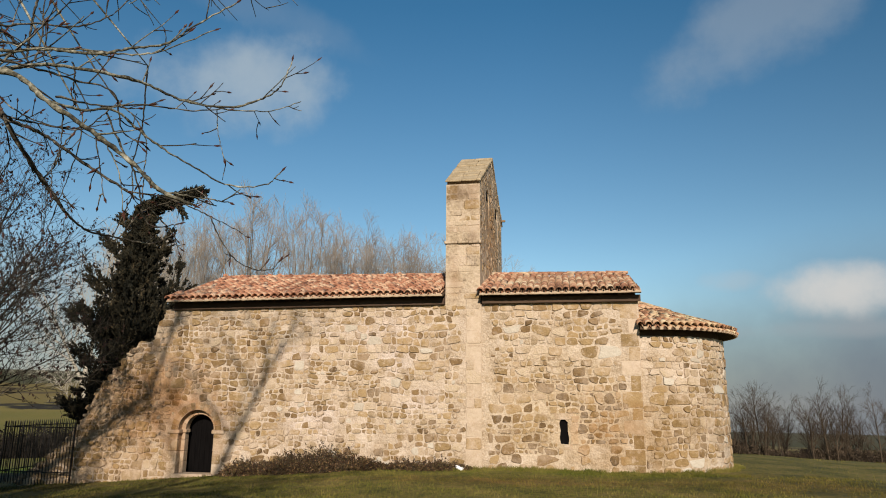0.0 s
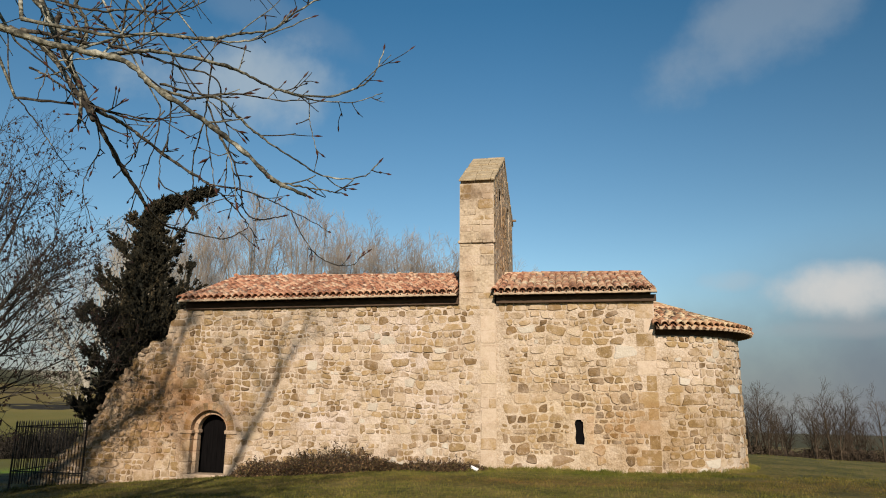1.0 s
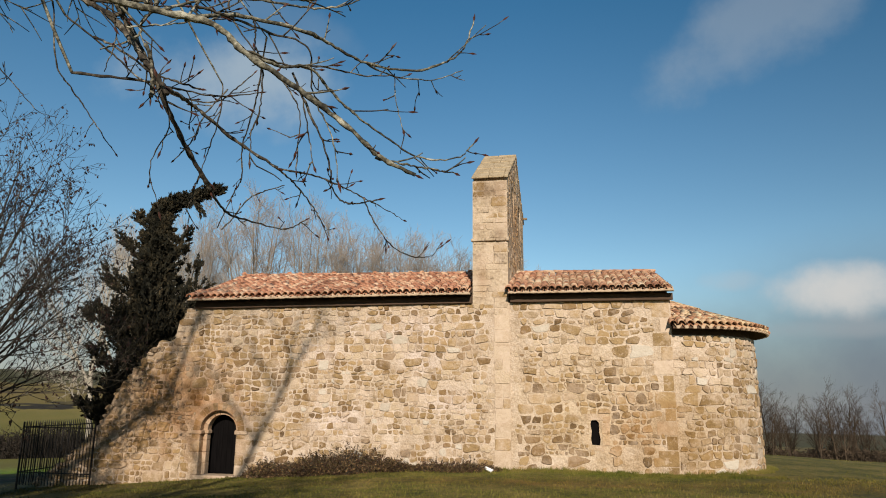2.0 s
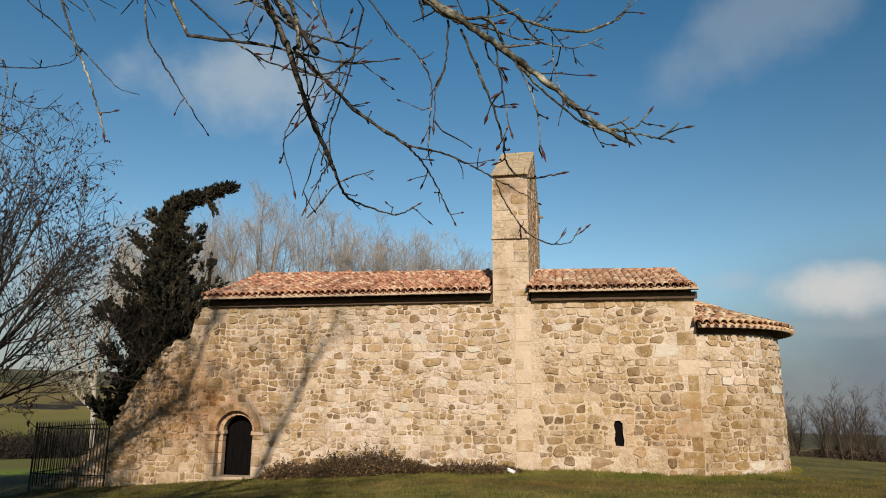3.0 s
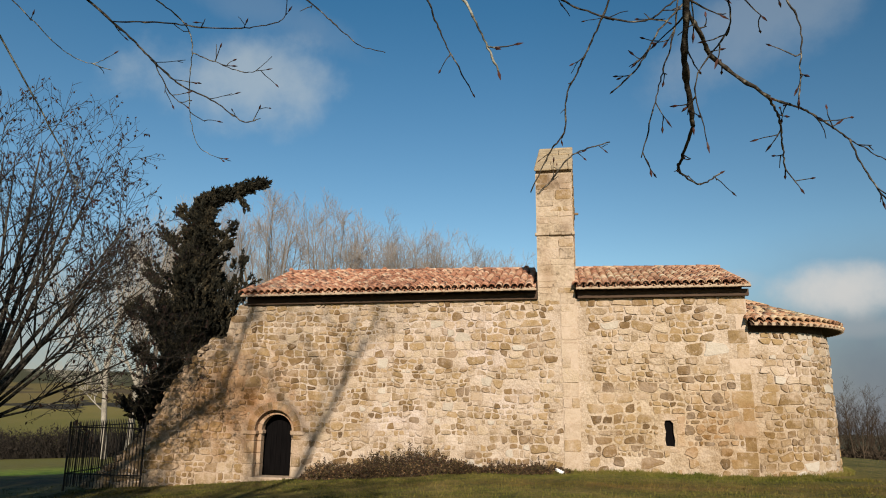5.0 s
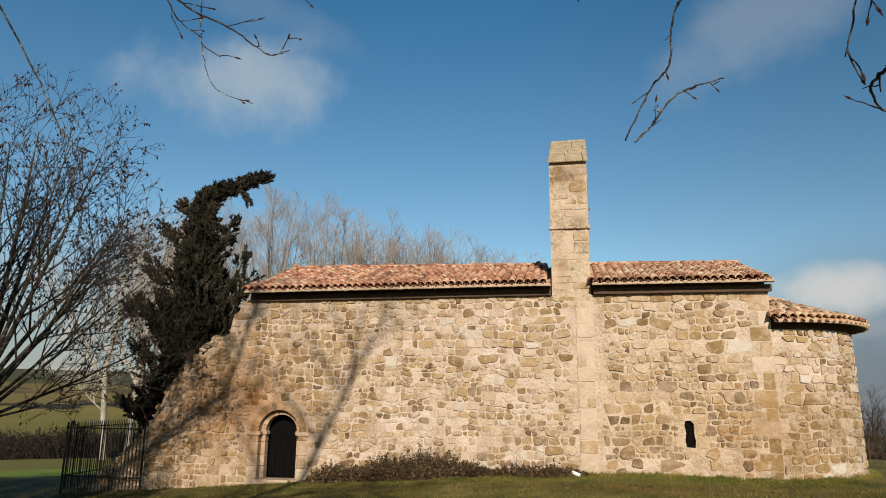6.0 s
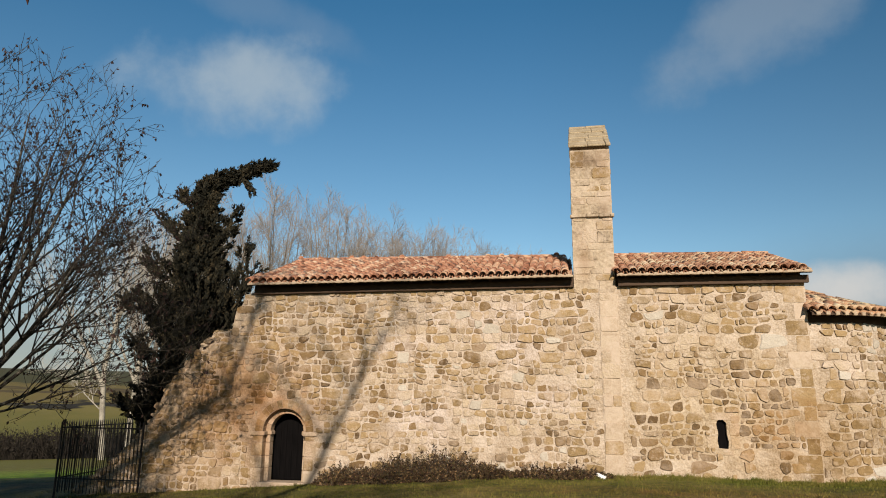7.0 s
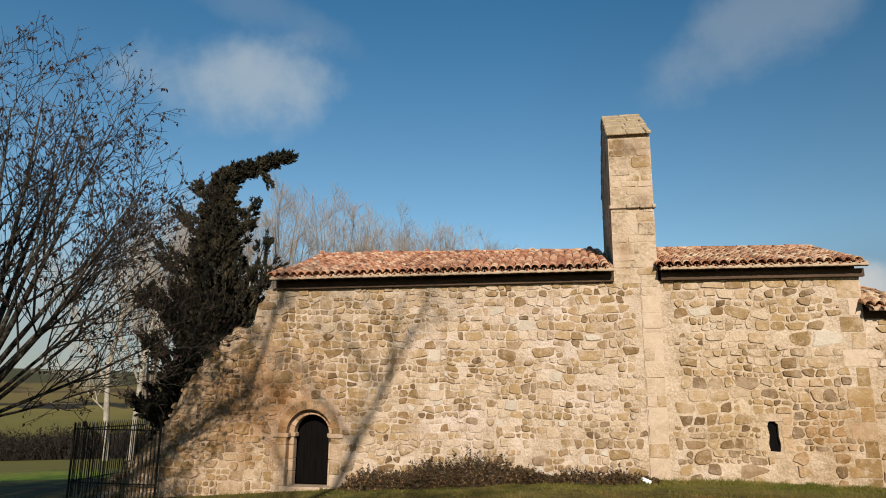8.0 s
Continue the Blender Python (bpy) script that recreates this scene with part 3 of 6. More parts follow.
def lay(stones, place, parent, rng, tone, proud, own, name="stone"):
    """Sets the stones: those within the stretch own(u, v) as pieces of their own (300 at most), the rest joined."""
    verts, faces, slots, mats = [], [], [], []
    singles = 0
    for cu, cv, ring in stones:
        mat = tone(cu, cv, rng)
        n = len(ring)
        deep = rng.uniform(*proud) * rng.choice((0.5, 0.8, 1.0, 1.0))
        lean_u, lean_v = rng.uniform(-0.06, 0.06), rng.uniform(-0.07, 0.04)
        pts = [(u, 0.04, v) for u, v in ring]
        pts += [(u, -deep * rng.uniform(0.3, 0.7), v) for u, v in ring]
        s = rng.uniform(0.84, 0.95)
        pts += [(u * s, -deep * rng.uniform(0.85, 1.1) + lean_u * u + lean_v * v, v * s) for u, v in ring]
        pts.append((rng.uniform(-0.03, 0.03), -deep * rng.uniform(0.95, 1.25), rng.uniform(-0.02, 0.02)))
        tris = []
        for k in range(n):
            k2 = (k + 1) % n
            tris += [(k, k2, n + k2, n + k), (n + k, n + k2, 2 * n + k2, 2 * n + k), (2 * n + k, 2 * n + k2, 3 * n)]
        m = place(cu, cv)
        if singles < 300 and own(cu, cv):
            me = bpy.data.meshes.new(name)
            me.from_pydata(pts, [], tris)
            me.materials.append(mat)
            ob = new(name, me)
            ob.parent = parent
            ob.matrix_basis = m
            singles += 1
        else:
            if mat not in mats:
                mats.append(mat)
            k = len(verts)
            verts += [m @ Vector(p) for p in pts]
            for f in tris:
                faces.append(tuple(k + i for i in f))
                slots.append(mats.index(mat))
    if verts:
        tagged(link_mesh(name + "work", verts, faces, mats, parent, slots=slots), kind="stuff")


block_meshes = {}


def block_mesh(kind, mat):
    """A dressed block with worn arrises, one unit wide and high."""
    if (kind, mat.name) not in block_meshes:
        rng = random.Random(300 + kind)
        ring = []
        for cx, cz in ((-1, -1), (1, -1), (1, 1), (-1, 1)):
            c1, c2 = rng.uniform(0.02, 0.07), rng.uniform(0.02, 0.07)
            pts = [(0.5 * cx, (0.5 - c1) * cz), ((0.5 - c2) * cx, 0.5 * cz)]
            if cx * cz < 0:
                pts.reverse()
            ring += pts if (cx, cz) in ((-1, -1), (1, 1)) else pts
        ring = sorted(ring, key=lambda p: math.atan2(p[1], p[0]))
        n = len(ring)
        verts = [(u, -0.5, v) for u, v in ring] + [(u, 0.7, v) for u, v in ring] + [(u * 0.95, 1.0 + rng.uniform(-0.1, 0.05), v * 0.95) for u, v in ring] + [(0, 1.0, 0)]
        faces = []
        for k in range(n):
            k2 = (k + 1) % n
            faces += [(k, k2, n + k2, n + k), (n + k, n + k2, 2 * n + k2, 2 * n + k), (2 * n + k, 2 * n + k2, 3 * n)]
        me = bpy.data.meshes.new("block")
        me.from_pydata([(u, -d, v) for u, d, v in verts], [], faces)
        me.materials.append(mat)
        block_meshes[kind, mat.name] = me
    return block_meshes[kind, mat.name]


def front(y0):
    """Frames on a wall that faces the meadow."""
    return lambda u, v: Matrix.Translation((u, y0, v))


def east(x0):
    return lambda u, v: Matrix.Translation((x0, u, v)) @ Matrix.Rotation(radians(90), 4, "Z")


def west(x0):
    return lambda u, v: Matrix.Translation((x0, -u, v)) @ Matrix.Rotation(radians(-90), 4, "Z")


def round_apse(u, v):
    a = u / APSE_R
    r = APSE_R + 0.02 * (4.3 - v) / 4.3
    return Matrix.Translation((APSE_X + r * math.sin(a), APSE_Y - r * math.cos(a), v)) @ Matrix.Rotation(a, 4, "Z")


def wall_tone(u, v, rng):
    """Washed pale in the middle of the nave, browner towards the chancel and the old west end."""
    n = noise.noise(Vector((u * 0.35, v * 0.5, 11))) * 0.5 + noise.noise(Vector((u * 1.1, v * 1.4, 3))) * 0.3
    dark, tan = 0.15 + 0.2 * n, 0.44 + 0.45 * n
    if u > 0.2:
        dark, tan = dark + (0.21 if v < 2.9 else 0.0), tan + (0.30 if v < 3.1 else 0.16)
    elif u < -7:
        dark, tan = dark + (0.12 if v > 2.0 else 0.0), tan + 0.12
    elif v < 1.9:
        dark, tan = dark - 0.03, tan - 0.08
    r = rng.random()
    return STONE_DARK if r < dark else STONE_TAN if r < dark + tan else STONE_WHITE if r > 0.96 and u > -7 else STONE_PALE


def apse_tone(u, v, rng):
    """Paler than the chancel, with a browner course or two low down."""
    low = 0.12 if v < 1.4 else 0.0
    r = rng.random()
    return STONE_DARK if r < 0.10 + low * 0.4 else STONE_TAN if r < 0.58 + low else STONE_WHITE if r > 0.95 else STONE_PALE


def near_door(u, v, m=0.0):
    du = abs(u - DOOR_X)
    return (du < 1.0 + m and v < DOOR_SPRING) or math.hypot(du, v - DOOR_SPRING) < 0.98 + m


def near_slit(u, v, w, hh):
    return abs(u - SLIT_X) < 0.17 + w / 2 and 0.74 - hh / 2 < v < 1.62 + hh / 2


# the ruined western end: a ragged slope of rubble
RUIN = [(-16.75, -1.5), (-16.6, -0.75), (-16.1, -0.35), (-15.6, -0.1), (-15.25, 0.35), (-14.85, 0.6), (-14.6, 1.0), (-14.2, 1.5), (-13.95, 2.25), (-13.6, 2.55), (-13.4, 2.95), (-13.05, 3.2), (-12.85, 3.65), (-12.55, 3.85), (-12.45, 4.05), (-11.85, 4.1), (-11.75, 4.7), (-11.5, 5.0), (-11.48, 5.24), (-11.2, 5.27)]


def ruin_edge(v):
    pts = RUIN
    for (u0, v0), (u1, v1) in zip(pts, pts[1:]):
        if v0 <= v <= v1:
            return u0 + (u1 - u0) * (v - v0) / max(1e-6, v1 - v0)
    return -11.4


def build_nave_wall():
    outer = list(reversed(RUIN)) + [(0.0, -1.3), (0.0, 5.27)]
    hole = arch_outline(DOOR_X, 0.68, DOOR_SILL - 0.1, DOOR_SPRING, 14)
    bm = slab_with_holes(outer, [hole], lambda u, v, d: (u, d, v), 0.0, 0.85)
    wall = part("nave_wall", bm, MORTAR, chapel, "cream lime-mortared rubble wall")
    rng = random.Random(21)

    def skip(u, v, w, hh):
        if near_door(u, v, 0.42 * w) or u + w / 2 > TOWER_L + 0.72:
            return True
        if u < ruin_edge(v) + 0.06 * w:
            return True
        washed = -8.5 < u < -1.5 and v < 1.6
        return rng.random() < (0.16 if washed else 0.03)

    rows = rubble(rng, -16.8, -0.6, -1.2, 5.30, 0.31, 0.024, skip)
    lay(rows, front(0.0), wall, rng, wall_tone, (0.014, 0.055), lambda u, v: -8.2 < u < -2.5 and v > 0.4)
    # loose stones along the broken top, through its thickness
    loose = []
    for k in range(190):
        v = rng.uniform(-0.9, 4.15)
        w, hh = rng.uniform(0.09, 0.2), rng.uniform(0.06, 0.13)
        ring = [(w * math.cos(a) * rng.uniform(0.8, 1.15), hh * math.sin(a) * rng.uniform(0.8, 1.15)) for a in [0.785 * q + 0.2 for q in range(8)]]
        loose.append((ruin_edge(v) + rng.uniform(-0.06, 0.16), v, ring))
    lay(loose, lambda u, v: Matrix.Translation((u, rng.uniform(0.1, 0.8), v)) @ Matrix.Rotation(rng.uniform(-0.3, 0.3), 4, "Y"), wall, rng, ruin_tone, (0.12, 0.26), lambda u, v: False)
    return wall


def ruin_tone(u, v, rng):
    return rng.choice((STONE_TAN, STONE_PALE, STONE_TAN, STONE_DARK))


def build_chancel():
    worn = random.Random(19)
    hole = [(u + worn.uniform(-0.035, 0.035), v + worn.uniform(-0.03, 0.03)) for u, v in arch_outline(SLIT_X, 0.125, 0.80, 1.46, 6)]
    hole = hole[:2] + [(SLIT_X + 0.15, 0.98), (SLIT_X + 0.115, 1.2)] + hole[2:] + [(SLIT_X - 0.11, 1.22), (SLIT_X - 0.14, 1.0)]
    bm = slab_with_holes([(0.0, -1.0), (CHANCEL_E, -1.0), (CHANCEL_E, 5.29), (0.0, 5.29)], [hole], lambda u, v, d: (u, d, v), 0.035, 0.85)
    wall = part("chancel_wall", bm, MORTAR, chapel, "cream rubble wall with brown stones and a slit window")
    rng = random.Random(34)

    def skip(u, v, w, hh):
        return near_slit(u, v, w, hh) or u + w / 2 > CHANCEL_E - 0.55 * (0.6 + 0.4 * (int(v / 0.42) % 2)) or u - w / 2 < 0.06 or rng.random() < (0.4 if v < 0.4 else 0.04)

    rows = rubble(rng, 0.1, 4.95, -0.45, 5.31, 0.335, 0.032, skip)
    lay(rows, front(0.035), wall, rng, wall_tone, (0.014, 0.055), lambda u, v: v < 4.4)
    # dressed quoins at the eastern corner
    v, k = -0.3, 0
    while v < 5.27:
        bh = min(rng.uniform(0.34, 0.52), max(0.12, 5.29 - v))
        w = 0.62 if k % 2 else 0.36
        ob = new("quoin", block_mesh(rng.randrange(8), ASHLAR if rng.random() < 0.45 else STONE_TAN))
        ob.parent = wall
        ob.matrix_basis = front(0.035)(CHANCEL_E - w / 2 + 0.005, v + bh / 2) @ Matrix.Diagonal((w * rng.uniform(0.86, 1.0) - 0.015, 0.009, bh - 0.03, 1))
        ob = new("quoin", block_mesh(rng.randrange(8), ASHLAR))
        ob.parent = wall
        w2 = 0.36 if k % 2 else 0.6
        ob.matrix_basis = east(CHANCEL_E)(0.035 + w2 / 2, v + bh / 2) @ Matrix.Diagonal((w2 - 0.015, 0.018, bh - 0.035, 1))
        v, k = v + bh, k + 1
    # black panel in place of the deep shade inside the opening
    part("slit_shade_panel", box_bm(SLIT_X - 0.3, SLIT_X + 0.3, 0.15, 0.19, 0.7, 1.7), DOOR_HOLLOW_BLACK, wall, "black panel standing in for the shade inside the slit")
    # the slit's dressed frame
    for cu, cv, w, hh in ((SLIT_X, 1.66, 0.62, 0.2), (SLIT_X, 0.72, 0.5, 0.17), (SLIT_X - 0.31, 1.3, 0.24, 0.36), (SLIT_X - 0.31, 0.97, 0.2, 0.3), (SLIT_X + 0.31, 1.35, 0.24, 0.38), (SLIT_X + 0.32, 0.98, 0.22, 0.34)):
        ob = new("window_block", block_mesh(rng.randrange(8), STONE_PALE))
        ob.parent = wall
        ob.matrix_basis = front(0.035)(cu, cv) @ Matrix.Diagonal((w, 0.014, hh, 1))
    return wall


def build_hidden_walls():
    """The sides that close the chapel."""
    part("wall_plate", box_bm(NAVE_W + 0.12, TOWER_L, 0.10, 0.6, 5.2, 5.62), WOOD_DARK, chapel, "dark timber wall plate")
    part("wall_plate", box_bm(TOWER_R, CHANCEL_E - 0.05, 0.10, 0.6, 5.2, 5.62), WOOD_DARK, chapel, "dark timber wall plate")
    part("north_wall", box_bm(NAVE_W, CHANCEL_E, BACK_Y - 0.85, BACK_Y, -1.3, 5.5), MORTAR, chapel)
    bm = slab_with_holes([(0.85, -1.3), (BACK_Y - 0.85, -1.3), (BACK_Y - 0.85, 5.5), (RIDGE_Y, 6.8), (0.85, 5.55)], [], lambda u, v, d: (d, u, v), NAVE_W + 0.3, NAVE_W + 1.0)
    part("west_gable", bm, MORTAR, chapel)
    bm = slab_with_holes([(0.85, -1.0), (BACK_Y - 0.85, -1.0), (BACK_Y - 0.85, 5.5), (RIDGE_Y, 6.75), (0.85, 5.5)], [], lambda u, v, d: (d, u, v), CHANCEL_E - 0.8, CHANCEL_E)
    part("east_gable", bm, MORTAR, chapel)


def build_apse():
    n = 48
    bm = bmesh.new()
    rings = []
    for z, r in ((-1.0, APSE_R + 0.03), (4.19, APSE_R - 0.01)):
        rings.append([bm.verts.new((APSE_X + r * math.sin(math.pi * k / n), APSE_Y - r * math.cos(math.pi * k / n), z)) for k in range(n + 1)])
        rings.append([bm.verts.new((APSE_X + (r - 0.8) * math.sin(math.pi * k / n), APSE_Y - (r - 0.8) * math.cos(math.pi * k / n), z)) for k in range(n + 1)])
    ob_, ib, ot, it = rings
    for k in range(n):
        bm.faces.new((ob_[k], ob_[k + 1], ot[k + 1], ot[k]))
        bm.faces.new((ib[k], it[k], it[k + 1], ib[k + 1]))
        bm.faces.new((ot[k], ot[k + 1], it[k + 1], it[k]))
    plate = bmesh.new()
    for k in range(n):
        quad = []
        for kk, z in ((k, 4.1), (k + 1, 4.1), (k + 1, 4.6), (k, 4.6)):
            r = APSE_R - 0.1 if z < 4.5 else APSE_R - 0.12
            quad.append(plate.verts.new((APSE_X + r * math.sin(math.pi * kk / n), APSE_Y - r * math.cos(math.pi * kk / n), z)))
        plate.faces.new(quad)
    part("wall_plate", plate, WOOD_DARK, chapel, "dark timber wall plate")
    wall = part("apse_wall", bm, MORTAR, chapel, "rounded cream rubble apse wall")
    rng = random.Random(55)

    def skip(u, v, w, hh):
        return u - w / 2 < -0.05 or rng.random() < 0.05

    rows = rubble(rng, 0.0, APSE_R * math.pi, -0.55, 4.19, 0.33, 0.028, skip)
    lay(rows, round_apse, wall, rng, apse_tone, (0.014, 0.048), lambda u, v: u < 5.6)


def build_bell_gable():
    prof = [(-0.024, 5.22), (BACK_Y, 5.22), (6.4, 9.72), (RIDGE_Y, 11.47), (0.13, 9.66), (0.13, 9.5), (-0.024, 9.5)]
    holes = [arch_outline(1.95, 0.42, 8.5, 9.45, 10), arch_outline(4.6, 0.42, 8.5, 9.45, 10)]
    bm = slab_with_holes(prof, holes, lambda u, v, d: (d + SKEW * u, u, v), TOWER_L, TOWER_R)
    strip = box_bm(TOWER_L + 0.70, TOWER_R + 0.03, -0.024, 0.05, -0.6, 5.2)
    gable = part("bell_gable", bm, TOWER_STONE, chapel, "tall weathered stone bell gable with two arches")
    part("shaft_strip", strip, ASHLAR, gable)
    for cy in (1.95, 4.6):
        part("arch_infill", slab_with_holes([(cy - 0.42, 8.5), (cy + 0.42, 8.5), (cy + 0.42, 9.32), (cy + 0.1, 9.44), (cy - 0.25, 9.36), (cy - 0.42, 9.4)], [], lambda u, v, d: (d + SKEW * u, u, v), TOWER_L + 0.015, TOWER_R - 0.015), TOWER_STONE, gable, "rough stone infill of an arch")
        # black plug stands in for the shade of the hollow arch head
        part("arch_board", slab_with_holes([(u, v) for u, v in arch_outline(cy, 0.415, 9.45, 9.452, 10)], [], lambda u, v, d: (d + SKEW * u, u, v), TOWER_L + 0.04, TOWER_R - 0.04), DOOR_HOLLOW_BLACK, gable, "black plug standing in for shade in the hollow arch head")
    rng = random.Random(77)
    # the narrow front: rough blocks above, a strip of dressed ones down the wall
    blocks = coursed(rng, TOWER_L + 0.005, TOWER_R - 0.005, 5.1, 9.48, 0.014) + coursed(rng, TOWER_L + 0.70, TOWER_R + 0.03, -0.2, 5.1, 0.012, (0.28, 0.55))
    lay(blocks, front(0.0), gable, rng, lambda u, v, r: r.choice((TOWER_STONE, TOWER_STONE, STONE_PALE, ASHLAR, STONE_TAN, TOWER_STONE)) if v > 4.8 else r.choice((ASHLAR, ASHLAR, STONE_PALE, STONE_TAN)), (0.034, 0.052), lambda u, v: True, "ashlar")
    # rubble on the two broad faces
    for place, sign in ((lambda u, v: east(TOWER_R + SKEW * u)(u, v), 1), (lambda u, v: west(TOWER_L - SKEW * u)(u, v), -1)):
        def skip(u, v, w, hh):
            y = u * sign
            if v + hh / 2 > 9.7 + min(y, 6.4 - y) * 0.57 or y - w / 2 < 0.02 or y + w / 2 > 6.4:
                return True
            return any(abs(y - c) < 0.45 + w / 2 and 8.4 < v < 9.95 for c in (1.95, 4.6)) or rng.random() < 0.4
        lo, hi = (0, 6.4) if sign == 1 else (-6.4, 0)
        rows = rubble(rng, lo, hi, 5.2, 11.4, 0.3, 0.025, skip)
        lay(rows, place, gable, rng, lambda u, v, r: r.choice((TOWER_STONE, TOWER_STONE, STONE_TAN)), (0.004, 0.018), lambda u, v: False)
    # band of drip stones and the coping slabs
    u = TOWER_L - 0.05
    while u < TOWER_R:
        w = min(rng.uniform(0.25, 0.5), TOWER_R + 0.06 - u)
        part("drip_stone", box_bm(u, u + w - 0.01, -0.12 + rng.uniform(-0.02, 0.02), 0.04, 7.36 + rng.uniform(-0.015, 0.015), 7.46, 0.015), TOWER_STONE, gable)
        u += w
    slope = math.atan2(11.5 - 9.66, RIDGE_Y - 0.05)
    for side in (0, 1):
        length, s = math.hypot(RIDGE_Y, 11.5 - 9.66) + 0.12, 0.0
        while s < length:
            step = min(rng.uniform(0.45, 0.8), length - s)
            u = TOWER_L - 0.035
            while u < TOWER_R + 0.05:
                w = min(rng.uniform(0.5, 0.8), TOWER_R + 0.05 - u)
                bm = box_bm(u, u + w - 0.008, -0.17 + s + (rng.uniform(-0.04, 0.04) if s == 0 else 0), -0.17 + s + step - 0.008, -0.02 + rng.uniform(-0.012, 0.012), 0.075 + rng.uniform(-0.03, 0.035), 0.02)
                m = Matrix.Translation((SKEW * (s if side == 0 else 2 * RIDGE_Y - s), 0.05, 9.67)) @ Matrix.Rotation(slope, 4, "X")
                if side:
                    m = Matrix.Translation((0, 2 * RIDGE_Y, 0)) @ Matrix.Diagonal((1, -1, 1, 1)) @ m
                bmesh.ops.transform(bm, matrix=m, verts=bm.verts)
                part("coping_stone", bm, LICHEN_STONE, gable)
                u += w
            s += step
    part("spout_stone", box_bm(TOWER_R + 0.08, TOWER_R + 0.36, 6.22, 6.33, 9.74, 9.83, 0.02), STONE_DARK, gable)


def build_doorway():
    doorway = part("doorway", box_bm(DOOR_X - 0.78, DOOR_X + 0.78, -0.06, 0.5, DOOR_SILL - 0.35, DOOR_SILL, 0.02), ASHLAR, chapel, "round-arched doorway of dressed stone")
    rng = random.Random(8)

    def ring(r0, r1, y0, y1, count, mat, name):
        for k in range(count):
            a0, a1 = math.pi * k / count + 0.012, math.pi * (k + 1) / count - 0.012
            pts = []
            for f in range(4):
                a = a0 + (a1 - a0) * f / 3
                pts.append((DOOR_X + r1 * math.cos(a), DOOR_SPRING + r1 * math.sin(a)))
            for f in range(4):
                a = a1 + (a0 - a1) * f / 3
                pts.append((DOOR_X + r0 * math.cos(a), DOOR_SPRING + r0 * math.sin(a)))
            yy = y0 + rng.uniform(-0.008, 0.008)
            bm = slab_with_holes(pts, [], lambda u, v, d: (u, d, v), yy, y1)
            part(name, bm, mat or rng.choice((STONE_TAN, STONE_DARK, STONE_PALE, STONE_TAN)), doorway)

    ring(0.70, 0.93, -0.012, 0.3, 15, None, "voussoir")
    ring(DOOR_HALF, 0.695, 0.24, 0.5, 9, ASHLAR, "inner_voussoir")
    for side in (-1, 1):
        v = DOOR_SILL
        while v < DOOR_SPRING - 0.14:
            bh = min(rng.uniform(0.32, 0.46), DOOR_SPRING - 0.1 - v)
            a, b = DOOR_X + side * 0.665, DOOR_X + side * (0.98 + rng.uniform(-0.06, 0.08))
            part("jamb_block", box_bm(min(a, b), max(a, b), -0.016, 0.3, v + 0.006, v + bh - 0.006, 0.02), rng.choice((ASHLAR, STONE_TAN, STONE_PALE)), doorway)
            a, b = DOOR_X + side * DOOR_HALF, DOOR_X + side * 0.67
            part("inner_jamb", box_bm(min(a, b), max(a, b), 0.24, 0.5, v + 0.004, v + bh - 0.004, 0.012), ASHLAR, doorway)
            v += bh
        a, b = DOOR_X + side * 0.60, DOOR_X + side * 1.06
        part("impost", box_bm(min(a, b), max(a, b), -0.06, 0.3, DOOR_SPRING - 0.12, DOOR_SPRING, 0.02), ASHLAR, doorway)
        a, b = DOOR_X + side * (DOOR_HALF - 0.05), DOOR_X + side * 0.66
        part("inner_impost", box_bm(min(a, b), max(a, b), 0.2, 0.5, DOOR_SPRING - 0.11, DOOR_SPRING + 0.01, 0.02), ASHLAR, doorway)
    part("step", box_bm(DOOR_X - 0.5, DOOR_X + 0.52, -0.28, 0.4, DOOR_SILL - 0.12, DOOR_SILL + 0.03, 0.03), ASHLAR, doorway)
    leaf = part("door", box_bm(DOOR_X - 0.66, DOOR_X + 0.66, 0.72, 0.77, DOOR_SILL, DOOR_SPRING + 0.62), DOOR_HOLLOW_BLACK, chapel, "near-black plank door, closed")
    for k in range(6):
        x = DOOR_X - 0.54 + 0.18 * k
        part("plank", box_bm(x + 0.003, x + 0.177, 0.70, 0.72, DOOR_SILL + 0.02, DOOR_SPRING + 0.5, 0.002), DOOR_HOLLOW_BLACK, leaf)
    part("lock_plate", box_bm(DOOR_X + 0.05, DOOR_X + 0.3, 0.69, 0.70, 0.48, 0.62, 0.002), DOOR_HOLLOW_BLACK, leaf)


build_nave_wall()
build_chancel()
build_hidden_walls()
build_apse()
build_bell_gable()
build_doorway()

# ---- roofs ----
tile_meshes = {}


